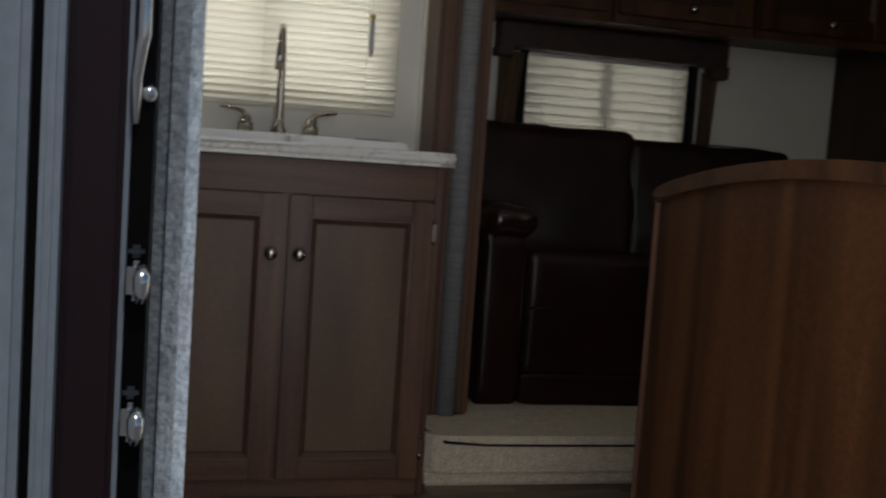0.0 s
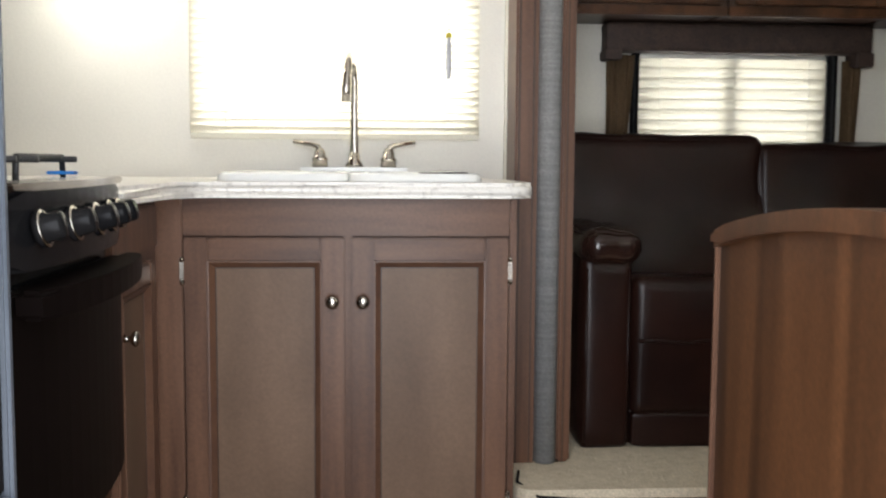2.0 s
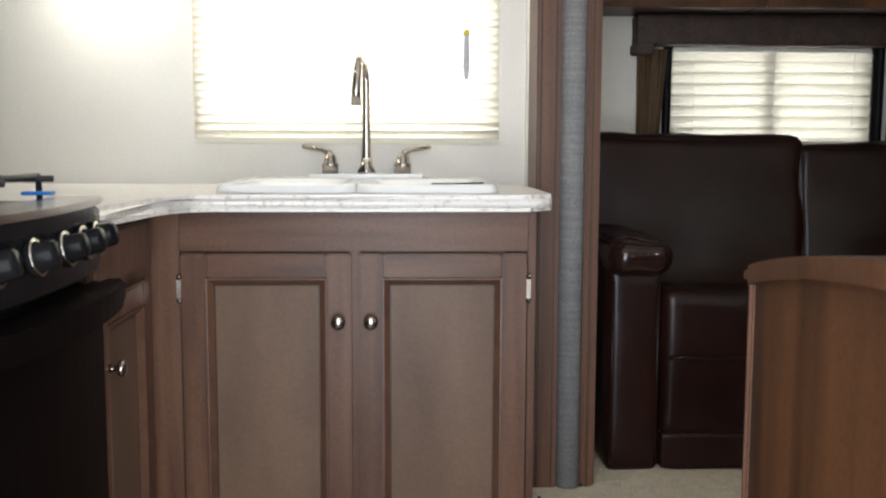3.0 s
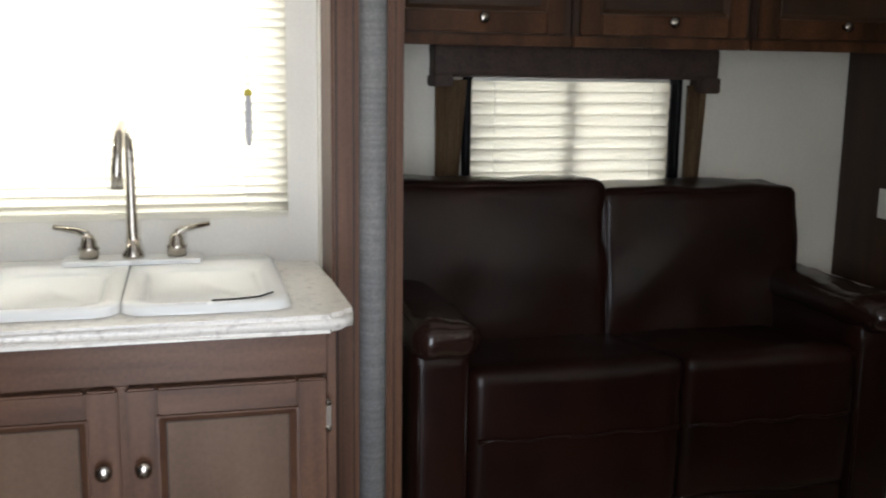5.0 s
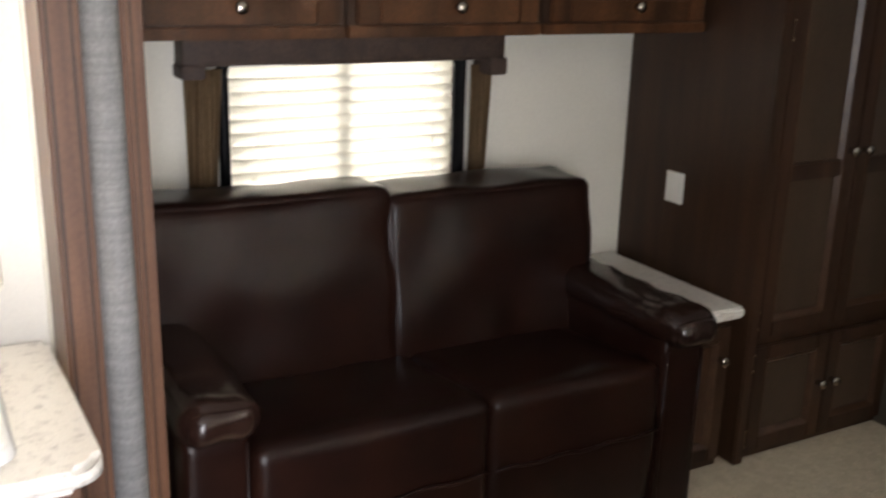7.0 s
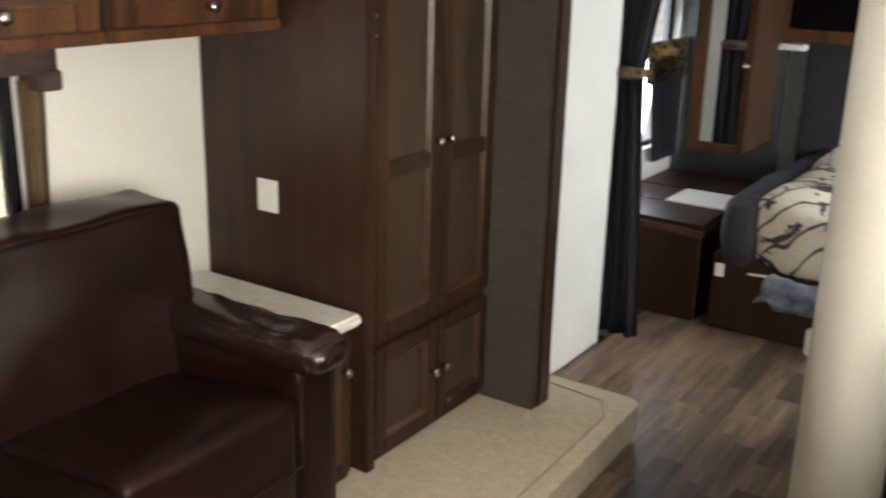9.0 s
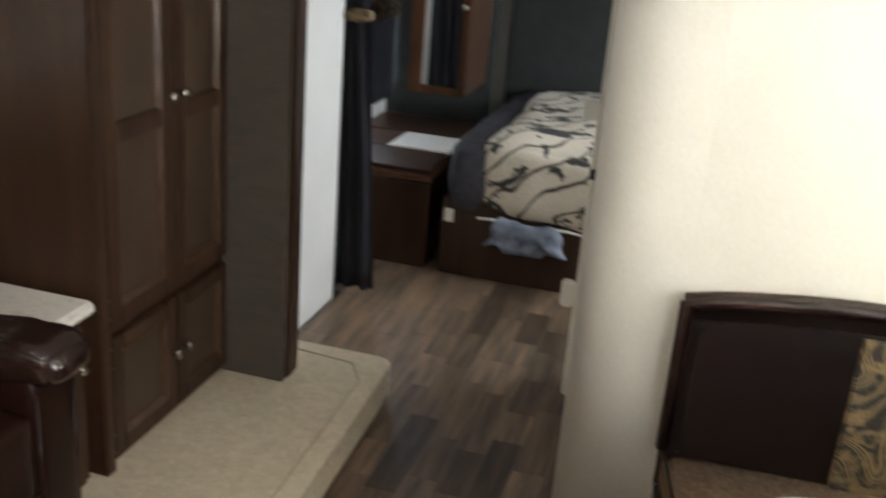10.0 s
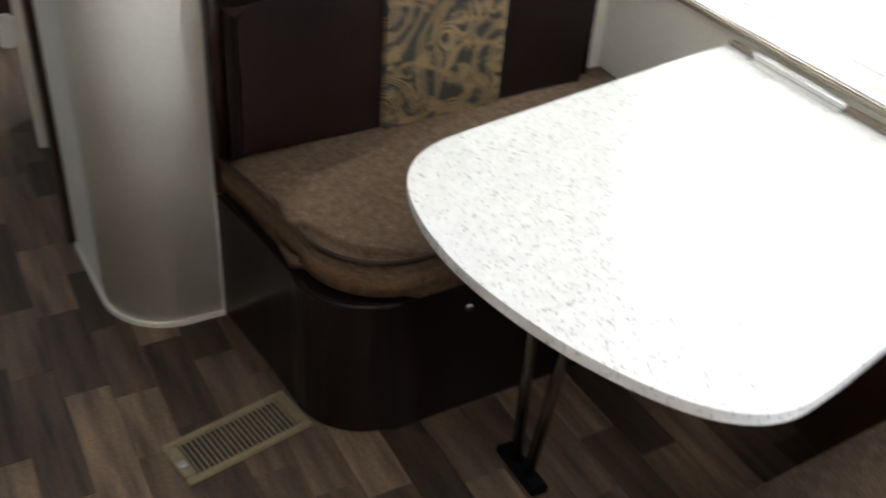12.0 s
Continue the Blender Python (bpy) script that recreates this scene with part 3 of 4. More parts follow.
# short pile standing out of the carpet, thickest along its front edge
rnd = random.Random(11)
verts, faces = [], []
for i in range(9000):
    edge = i % 3
    if edge == 0:
        x = rnd.uniform(.46, 3.3)
        y, z, out_y = .064 + max(0, x - 2.3) * .034 + rnd.uniform(0, .02), rnd.uniform(.06, .139), -1
    elif edge == 1 and i % 2:
        x, y, z, out_y = 3.328 - rnd.uniform(0, .012), rnd.uniform(.13, .46), rnd.uniform(.08, .139), 0
    else:
        x, y, z, out_y = rnd.uniform(.46, 3.31), rnd.uniform(.10, .62), .1405, 0
        if x > 3.13 and y > .455 or x < .66 and y > .26:
            continue
    w, h = rnd.uniform(.002, .0035), rnd.uniform(.003, .007)
    tip = Vector((rnd.uniform(-1, 1), rnd.uniform(-1, 1) + 1.2 * out_y, rnd.uniform(.4, 1.2))).normalized() * h
    n = len(verts)
    turn = rnd.uniform(0, 2 * math.pi)
    verts += [(x + w * math.cos(turn + k * 2.094), y + w * math.sin(turn + k * 2.094), z) for k in range(3)] + [(x + tip.x, y + tip.y, z + tip.z)]
    faces += [(n, n + 1, n + 3), (n + 1, n + 2, n + 3), (n + 2, n, n + 3)]
pile = bpy.data.meshes.new("pile")
pile.from_pydata([Vector(v) - ORIGIN["slide_floor"] for v in verts], [], faces)
pile.materials.append(CARPET)
tufts = new("pile", pile)
tufts.parent = slide_floor
tagged(tufts, "short beige carpet pile", kind="stuff")

# posts at the mouth of the slide-out
post = thing("slide_post", (.54, .3, .02), "brown wood post with grey fabric bulb seal", "post")
part("inner_trim", B((.462, .522, .285, .46, 0.02, 1.86), r=.006), TRIM, post)
bm = prism([(.522, .33)] + arc(.553, .30, .0315, 180, 360, 12, .035) + [(.584, .33)], .143, 1.86)
part("bulb_seal", bm, SEAL, post, "grey ribbed fabric seal", True)
part("outer_trim", B((.584, .62, .285, .40, .143, 1.86), r=.006), TRIM, post)
# grooves drawn as thin darker strips, slightly proud of the trims
part("groove", B((.470, .475, .2835, .30, .02, 1.86), (.507, .511, .2835, .30, .02, 1.86), (.598, .602, .2835, .30, .143, 1.86), r=.001), DARKWOOD, post)
part("backing", B((.523, .583, .335, .47, .143, 1.86), r=0), DARKWOOD, post)

far = thing("slide_post", (3.08, .45, .143), "dark wood post with grey-brown fabric flange", "post")
part("flange", B((3.03, 3.055, .375, .59, .143, 1.86), r=.003), FLANGE, far, "grey-brown fabric flange")
part("outer_trim", B((3.056, 3.135, .365, .42, .143, 1.86), r=.008), DARKWOOD, far)
part("return_board", B((3.056, 3.135, .421, .598, .143, 1.86), r=.002), DARKWOOD, far)

# entry door and frame, open outward
ent = thing("door_1", (-.25, -1.93, -.1), "open entry door with aluminium edge and dark rubber", "door", kind="structure")
part("gasket", B((-.2025, -.1825, -1.996, -1.966, -.1, 1.86), r=.006), GASKET, ent, "pale grey textured door gasket")
part("frame_strip", B((-.2425, -.2165, -2.0, -1.984, -.1, 1.9), r=.003), MAROON, ent, "black frame strip")
part("thin_bead", B((-.2162, -.2138, -2.003, -1.99, -.1, 1.88), r=.001), JAMB_ALU, ent, "thin grey metal bead")
part("edge_strip", B((-.30, -.2575, -2.012, -1.99, -.1, 1.88), r=.004), JAMB_ALU, ent, "grey aluminium door edge")
part("groove", B((-.257, -.253, -2.004, -1.99, -.1, 1.88), r=.0005), BLACK, ent, "dark groove")
part("edge_bead", B((-.2525, -.2432, -2.01, -1.99, -.1, 1.88), r=.003), JAMB_ALU, ent)
part("leaf", B((-.36, -.302, -2.66, -2.0, -.08, 1.88), r=.006), SHELL, ent, "white outer door leaf")
for z in (.731, .798):
    strike = part("strike", B((-.2128, -.2045, -2.012, -2.0035, z - .008, z + .011), r=.003), CHROME, ent, "chrome strike")
    part("bolt", tube([(-.2065, -2.012, z - .008), (-.2055, -2.0145, z - .002), (-.2055, -2.0145, z + .004), (-.2065, -2.012, z + .009)], [.002, .004, .0042, .002], 10), CHROME, strike, "", True)
    part("pad", B((-.2125, -.2052, -2.009, -2.0035, z + .012, z + .018), r=.002), ALU, strike, "grey plastic pad")
part("strike_plate", B((-.2134, -.2036, -2.003, -1.996, .60, 1.05), r=.001), BLACK, ent)
bar = part("latch_bar", tube([(-.2118, -2.006, .872), (-.2118, -2.007, .893), (-.2105, -2.009, .903), (-.2092, -2.009, .912), (-.2095, -2.009, 1.02)], [.002, .0028, .003, .0035, .0035], 10), CHROME, ent, "chrome latch bar", True)
part("screw", lathe([(.0042, 0), (.004, .002), (.0025, .0035), (0, .004)], (-.2065, -2.0035, .886), (0, -1, 0), 12), CHROME, bar, "", True)
ent.location.x -= .0065

# ---- kitchen ----
sinkcab = thing("sink_cabinet", (0.03, .2, 0), "brown stained maple sink cabinet with two framed doors", "cabinet")
part("body", B((-.352, .426, .024, .475, .0, .862), r=.002), CAB, sinkcab)
part("stile", B((-.42, -.345, .0, .023, 0, .862), r=.003), CAB, sinkcab)
part("stile", B((.412, .428, .0, .023, 0, .862), r=.003), CAB, sinkcab)
part("apron", B((-.344, .411, .001, .023, .775, .862), r=.002), CAB_H, sinkcab)
part("base_rail", B((-.344, .411, .002, .023, 0, .05), r=.002), CAB_H, sinkcab)
part("mullion", B((.02, .048, .003, .023, .05, .775), r=.002), CAB, sinkcab)
shaker_door(sinkcab, (-.339, 0.0, .05), .366, .722, 0, (.366 - .028, .575), [(-.004, .085), (-.004, .645)])
shaker_door(sinkcab, (.041, 0.0, .05), .366, .722, 0, (.028, .575), [(.370, .085), (.370, .645)])

# L-shaped worktop
wt = [(-.98, .511), (-.98, -.455), (-.362, -.455), (-.362, -.17)] + [(-.345, -.10), (-.315, -.056), (-.27, -.036)] + [(.40, -.036)] + arc(.412, .014, .05, 270, 360, 8) + [(.458, .28), (.458, .511)]
worktop = thing("worktop", (-.2, .1, .864), "pale speckled laminate worktop with rounded edge", "worktop")
part("top", prism(wt, .864, .900, r=.014), COUNTER, worktop)
lipped = [(-.3635, -.17), (-.347, -.102), (-.316, -.0575), (-.27, -.0375), (.40, -.0375)] + arc(.412, .014, .0515, 270, 360, 8) + [(.4595, .27)]
part("edge_band", prism(lipped + [(x + (.004 if x < -.3 else -.004 if x > .42 else 0), y + .004) for x, y in lipped[::-1]], .872, .891), COUNTER, worktop, "pale laminate edge band", True)

sinkt = thing("kitchen_sink", (.035, .2, .88), "white drop-in double sink with flat covers in the worktop", "sink")
bm = bmesh.new()


def rounded(x0, x1, y0, y1, r, n=6):
    return arc(x1 - r, y1 - r, r, 0, 90, n) + arc(x0 + r, y1 - r, r, 90, 180, n) + arc(x0 + r, y0 + r, r, 180, 270, n) + arc(x1 - r, y0 + r, r, 270, 360, n)


def loops(bm, rings, cap=True):
    made = [[bm.verts.new(p) for p in ring] for ring in rings]
    for a, b in zip(made, made[1:]):
        for i in range(len(a)):
            bm.faces.new((a[i], a[(i + 1) % len(a)], b[(i + 1) % len(b)], b[i]))
    if cap:
        bm.faces.new(made[-1])


def ring(x0, x1, y0, y1, r, z):
    return [(x, y, z) for x, y in rounded(x0, x1, y0, y1, r)]


for a, b in ((-.262, .032), (.038, .34)):
    loops(bm, [ring(a - (.012 if a < 0 else .003), b + (.003 if a < 0 else .012), .012, .50, .05, .901), ring(a - (.008 if a < 0 else .002), b + (.002 if a < 0 else .008), .016, .497, .05, .915),
               ring(a, b, .022, .492, .045, .920), ring(a + .03, b - .03, .046, .385, .06, .918), ring(a + .038, b - .038, .054, .377, .06, .910), ring(a + .044, b - .044, .06, .371, .055, .9045)])
part("basin", bm, SINK, sinkt, "", True)
part("deck", B((-.11, .19, .405, .496, .9195, .930), r=.006), SINK, sinkt)
# black curve paints the shadow line along the basin's front edge
part("cover_edge", tube([(.20, .033, .9205), (.25, .037, .921), (.29, .05, .921), (.318, .085, .9205)], .002, 6), BLACK, sinkt, "dark line standing in for the shadow at the basin edge", True)

FX, FY = .04, .45
fau = thing("faucet", (FX, FY, .93), "brushed nickel gooseneck faucet with two lever handles", "faucet")
neck = [(FX, FY, .932), (FX, FY, .97), (FX, FY, 1.12), (FX, FY - .002, 1.165)] + [(FX - .016 * i / 8, FY - .07 + .07 * math.cos(math.pi * i / 8), 1.17 + .056 * math.sin(math.pi * i / 8)) for i in range(1, 9)] + [(FX - .018, FY - .144, 1.14), (FX - .018, FY - .145, 1.10)]
part("spout", tube(neck, [.018, .012] + [.0105] * (len(neck) - 4) + [.012, .013], 14), NICKEL, fau, "", True)
part("base", lathe([(.024, 0), (.024, .006), (.016, .02), (.013, .04)], (FX, FY, .9305)), NICKEL, fau, "", True)
for s in (-1, 1):
    hx = FX + s * .094
    h = part("handle", lathe([(.021, 0), (.021, .018), (.023, .022), (.017, .028), (.015, .042), (.009, .052)], (hx, FY + .002, .9305)), NICKEL, fau, "nickel lever handle", True)
    part("lever", tube([(hx, FY + .002, .968), (hx + s * .005, FY + .003, .985), (hx + s * .02, FY + .006, .991), (hx + s * .073, FY + .014, 1.0)], [.009, .009, .007, .0055], 10), NICKEL, h, "", True)

blind(-.412, .388, 1.008, 1.70, .50, -1)
wnd = blind_wand = thing("blind_wand", (.30, .472, 1.17), "clear plastic blind wand with yellow tag", "wand")
part("rod", lathe([(.005, 0), (.008, .03), (.007, .1), (.004, .12)], (.300, .472, 1.175)), mat("wand_plastic", (.45, .45, .48), .3, second=(.4, .4, .42)), wnd, "", True)
part("tag", B((.292, .308, .466, .478, 1.285, 1.302), r=.003), YELLOW, wnd)
part("cord", tube([(.300, .472, 1.30), (.300, .474, 1.5), (.300, .476, 1.68)], .0012, 6), PLASTIC, wnd)
window("window_1", *SWIN, .52, .6, bars=(.0,))

# cabinets and range on the kitchen side
side = thing("side_cabinet", (-.7, -.2, 0), "narrow brown stained base cabinet between range and sink", "cabinet")
part("body", B((-.98, -.422, -.452, .02, 0, .862), r=.002), CAB, side)
part("face", B((-.421, -.405, -.452, -.004, 0, .862), r=.002), CAB, side)
part("drawer_front", B((-.404, -.388, -.445, -.06, .755, .85), r=.004), CAB, side)
shaker_door(side, (-.404, -.43, .06), .34, .67, 90, (.05, .545), None, .05)
base2 = thing("range_cabinet", (-.7, -.73, 0), "brown stained cabinet under the range", "cabinet")
part("body", B((-.98, -.412, -1.02, -.454, 0, .365), r=.002), CAB, base2)
shaker_door(base2, (-.411, -1.0, .05), .52, .29, 90, None, None, .05, (BENCHWOOD, BENCHWOOD, BENCHWOOD))

rng = thing("range_cooker", (-.7, -.53, .335), "black three-burner gas range with oven door", "cooker")
part("body", B((-.98, -.43, -.80, -.25, .335, .86), r=.004), BLACK, rng)
bow = lambda y, d: d * (1 - ((y + .525) / .275) ** 2)
ys = [-.80 + .55 * i / 12 for i in range(13)]
od = part("oven_door", prism([(-.425, ys[0])] + [(-.405 + bow(y, .018), y) for y in ys] + [(-.425, ys[-1])], .35, .74, r=.004), BLACKGLASS, rng, "black oven door")
part("handle", prism([(-.40 + bow(y, .02), y) for y in ys] + [(-.365 + bow(y, .03), y) for y in ys[::-1]], .705, .745, r=.008), BLACKGLASS, od, "bowed black oven handle")
cp = part("control_panel", prism([(-.46, ys[0])] + [(-.405 + bow(y, .022), y) for y in ys] + [(-.46, ys[-1])], .765, .872, r=.012), BLACK, rng)
part("rim", prism([(-.47, ys[0])] + [(-.398 + bow(y, .024), y) for y in ys] + [(-.47, ys[-1])], .873, .884, r=.003), NICKEL, rng, "thin steel front rim")
for y in (-.73, -.62, -.51, -.42, -.33):
    k = part("control_knob", lathe([(.026, 0), (.026, .008), (.02, .012), (.019, .032), (.016, .036), (0, .037)], (-.401 + bow(y, .022), y, .82), (1, 0, .25)), BLACK, cp, "black knob with chrome ring", True)
    part("ring", lathe([(.0262, .0075), (.0272, .009), (.0262, .0105)], (-.401 + bow(y, .022), y, .82), (1, 0, .25)), NICKEL, k, "", True)
part("cooktop", B((-.98, -.45, -.795, -.255, .861, .876), r=.004), BLACK, rng)
for y in (-.68, -.38):
    part("burner", lathe([(.045, 0), (.045, .01), (.03, .014), (.03, .022), (0, .024)], (-.7, y, .877)), IRON, rng, "", True)
    for dx in (-.9, -.78, -.62, -.5):
        part("grate_bar", tube([(dx, y - .12, .878), (dx, y - .115, .918), (dx, y + .115, .918), (dx, y + .12, .878)], .0055, 8), IRON, rng, "", True)
    for dy in (-.1, .1):
        part("grate_bar", tube([(-.93, y + dy, .914), (-.47, y + dy, .914)], .0055, 8), IRON, rng, "", True)
rng.location += Vector((.035, -.207, .035))
solid("film_tag", B((-.485, -.435, -.50, -.475, .922, .928), r=.002), BLUE, "small blue plastic film on the range", "film")

fr = thing("refrigerator", (-.75, -1.55, 0.56), "black refrigerator with grey metal door edge", "refrigerator")
part("body", B((-1.2, -.36, -1.85, -1.215, .58, 1.78), r=.004), BLACK, fr)
fd = part("door", B((-.359, -.325, -1.84, -1.235, .59, 1.77), r=.006), BLACKGLASS, fr, "black glossy fridge door")
part("edge_trim", B((-.36, -.318, -1.234, -1.219, .565, 1.78), r=.004), ALU, fd, "grey metal edge trim")
part("bottom_trim", B((-.36, -.313, -1.84, -1.2345, .562, .589), r=.006), ALU, fd)
fr.location.x += .025
fb = thing("fridge_cabinet", (-.8, -1.5, 0), "brown stained cabinet base under the refrigerator", "cabinet")
part("body", B((-1.2, -.35, -1.85, -1.2, 0, .56), r=.002), BENCHWOOD, fb)
shaker_door(fb, (-.349, -1.80, .06), .58, .45, 90, (.53, .38), None, .05, (BENCHWOOD, BENCHWOOD, BENCHWOOD))
solid("fridge_side_panel", B((-1.2, -.335, -1.198, -1.15, 0, 1.9), r=.002), CAB, "brown stained panel beside the refrigerator", "panel", "structure")
part("filler", B((-.98, -.41, -1.148, -1.022, 0, .90), r=.002), CAB, base2)

solid("folded_mat", soft((-.405, -.79, .0), (-.352, -.63, .25), .022, .01, .012, 12, 11, 2, lambda p: Vector((-.05 * (p.z - .0), .25 * (p.z - .15), 0))), mat("grey_mat", (.12, .115, .11), .9, second=(.2, .19, .185), scale=(60, 60, 60), fine=.25, bump=.5), "grey folded floor mat leaning against the range cabinet", "mat", "", True)

# ---- sofa slide-out ----
ZS = .142
sofa = thing("sofa", (1.36, .75, ZS), "dark brown leather two-seat sofa on the carpeted slide-out", "sofa")
part("base", soft((.80, .435, ZS), (1.90, 1.1, .48), .02, .003, .003, cuts=9), LEATHER, sofa, "", True)
part("front_panel", soft((.822, .404, ZS + .002), (1.885, .45, .245), .012, .003, .003, 6, 11, 3), LEATHER, sofa, "leather plinth panel", True)
for a, b, s in ((.815, 1.387, 1.0), (1.389, 1.90, 5.0)):
    part("seat_cushion", soft((a, .39, .235), (b, 1.0, .628), .026, .007, .006, 5, 17, s, lambda p: Vector((0, .02 * (.63 - p.z), -.06 * max(0, (p.y - .45) / .5)))), LEATHER, sofa, "", True)
for a, b in ((.83, 1.375), (1.40, 1.885)):
    part("seam", tube([(a + (b - a) * i / 12, .3815 - .003 * math.sin(math.pi * i / 12), .452 + .004 * math.sin(1.7 * i)) for i in range(13)], .0045, 8), LEATHER, sofa, "welt seam across the seat front", True)
for a, b, s, zt in ((.645, 1.355, 2.0, 1.03), (1.345, 2.0, 8.0, 1.008)):
    part("back_cushion", soft((a, .86, .54), (b, 1.06, zt), .026, .014, .016, 6, 19, s, lambda p: Vector((0, .12 * (p.z - .9), 0))), LEATHER, sofa, "", True)
part("back_frame", soft((.67, 1.05, ZS), (1.98, 1.15, .98), .03, .002, .002, cuts=7), LEATHER, sofa, "", True)
for x0, x1, s in ((.672, .815, 1), (1.90, 2.04, -1)):
    part("arm", soft((x0, .40, ZS), (x1, 1.05, .69), .02, .006, .004, 7, 11, x0), LEATHER, sofa, "", True)
    part("arm_pad", soft((x0 - .008, .35, .668), (x1 + .008, 1.0, .762), .044, .006, .012, 14, 17, x0 + 3), LEATHER_WORN, sofa, "creased leather arm pad", True)
    part("piping", tube([(x0 + .012, .40, ZS + .02), (x0 + .012, .398, .655)], .004, 8), LEATHER, sofa, "", True)
    part("piping", tube([(x1 - .012, .40, ZS + .02), (x1 - .012, .398, .655)], .004, 8), LEATHER, sofa, "", True)

et = thing("end_table", (2.2, .85, ZS), "dark wood end cabinet with pale speckled top", "table")
part("body", B((2.06, 2.33, .60, 1.19, ZS, .625), r=.003), DARKWOOD, et)
shaker_door(et, (2.07, .60, ZS + .03), .25, .43, 0, (.215, .33), None, .045, (DARKWOOD, DARKWOOD, DARKWOOD))
part("top", B((2.05, 2.345, .556, 1.19, .628, .664), r=.01), COUNTER, et, "pale speckled laminate top")

wr = thing("wardrobe", (2.7, .88, ZS), "tall dark walnut wardrobe with framed doors", "wardrobe")
part("body", B((2.375, 3.025, .592, 1.195, ZS, 1.855), r=.002), DARKWOOD, wr)
part("side_panel", B((2.356, 2.374, .575, 1.197, ZS, 1.857), r=.003), DARKWOOD, wr)
part("corner_trim", B((2.353, 2.392, .562, .590, ZS, 1.857), r=.005), DARKWOOD, wr)
for a, kx in ((2.40, .288), (2.72, .028)):
    hx = -.004 if a < 2.5 else None
    shaker_door(wr, (a, .588, .545), .316 if a < 2.5 else .303, 1.27, 0, (kx, .55), [(hx, .06), (hx, .9)] if hx else None, .052, (DARKWOOD, DARKWOOD, SMOKED_PANEL), .50)
    shaker_door(wr, (a, .588, .17), .316 if a < 2.5 else .303, .35, 0, (kx, .185), [(hx, .05), (hx, .3)] if hx else None, .05, (DARKWOOD, DARKWOOD, SMOKED_PANEL))
wr.location.x += .017
sp = thing("light_switch", (2.352, .93, .888), "white rectangular switch plate on dark panel", "switch")
part("plate", B((2.348, 2.3555, .893, .971, .888, .985), r=.002), PLASTIC, sp)
part("rocker", B((2.3445, 2.350, .918, .947, .912, .961), r=.001), PLASTIC, sp)
sp.location.x += .017

for i, (a, b) in enumerate(((.66, 1.225), (1.23, 1.79), (1.795, 2.369))):
    oc = tagged(thing("overhead_cabinet", ((a + b) / 2, 1.0, 1.36), "dark walnut overhead cabinet with framed door", "cabinet"), group="overhead cabinets above the sofa")
    part("body", B((a, b, .872, 1.197, 1.43, 1.858), r=.003), DARKWOOD, oc)
    part("valance_board", B((a, b, .862, .885, 1.418, 1.448), r=.004), BENCHWOOD, oc)
    shaker_door(oc, (a + .02, .871, 1.452), b - a - .04, .38, 0, ((b - a) * .5 - .005, .04), None, .06, (BENCHWOOD, BENCHWOOD, DARKWOOD))

window("window_2", *LWIN, 1.21, 1.29, bars=(1.372,))
blind(1.025, 1.74, .83, 1.345, 1.222, -1, 0.037)
wc = thing("window_treatment", (1.37, 1.15, .9), "brown padded valance with tan side curtains", "curtain")
part("valance", soft((.888, 1.105, 1.33), (1.834, 1.195, 1.428), .012, .002, .004, 12, 13), VALANCE, wc, "dark brown padded valance", True)
part("valance_end", B((.885, .945, 1.10, 1.195, 1.30, 1.335), r=.004), VALANCE, wc)
part("valance_end", B((1.775, 1.837, 1.10, 1.195, 1.285, 1.335), r=.004), VALANCE, wc)
part("curtain", curtain("c", .90, 1.0, .80, 1.32, 1.155, CURTAIN, "", 4, .014, (.90, .975)), CURTAIN, wc, "tan pleated side curtain", True)
part("curtain", curtain("c", 1.745, 1.815, .80, 1.31, 1.155, CURTAIN, "", 3, .014, (1.745, 1.80)), CURTAIN, wc, "tan pleated side curtain", True)
ring_out, ring_in = rounded(.998, 1.737, .80, 1.367, .045), rounded(1.02, 1.715, .822, 1.345, .035)
jamb = bmesh.new()
loops(jamb, [[(x, 1.198, z) for x, z in ring_out], [(x, 1.168, z) for x, z in ring_out], [(x, 1.164, z) for x, z in rounded(1.005, 1.73, .807, 1.36, .04)], [(x, 1.166, z) for x, z in ring_in], [(x, 1.212, z) for x, z in ring_in]], False)
part("jamb", jamb, BLACK, wc, "dark window surround with rounded corners", True)

# ---- dinette ----
def arch(y0, y1, z0, ends, mid, n=16):
    """The outline (y, z) of a board with an arched top."""
    return [(y0, z0)] + [(y0 + (y1 - y0) * i / n, ends + (mid - ends) * (1 - (2 * i / n - 1) ** 2)) for i in range(n + 1)] + [(y1, z0)]


near = thing("dinette_bench", (.85, -1.35, 0), "dinette bench with wood-grain back panel and brown cushion", "bench")
part("back_panel", prism(arch(-.88, -1.856, 0, .835, .888), .602, .622, "x"), BENCHWOOD, near, "brown wood-grain back panel")
part("corner_bead", B((.596, .628, -.888, -.876, 0, .832), r=.004), CAB, near, "pale-edged corner bead")
capm = arch(-.874, -1.856, .84, .852, .906)
part("cap", prism(capm[1:-1] + [(y, z - .026) for y, z in capm[1:-1]][::-1], .588, .70, "x", .008), BENCHWOOD, near, "arched wood cap")
part("base", prism([(.624, -1.856), (1.30, -1.856), (1.285, -1.2)] + arc(1.135, -1.05, .15, 0, 90, 8) + [(.624, -.895)], 0, .359, r=.01), DINETTE_LEATHER, near, "dark leather-covered base")
part("seat_cushion", prism([(.70, -1.855), (1.345, -1.855), (1.318, -1.2), (1.25, -1.02), (1.12, -.91), (.70, -.892)], .36, .475, r=.025), FABRIC, near, "brown tweed seat cushion", True)
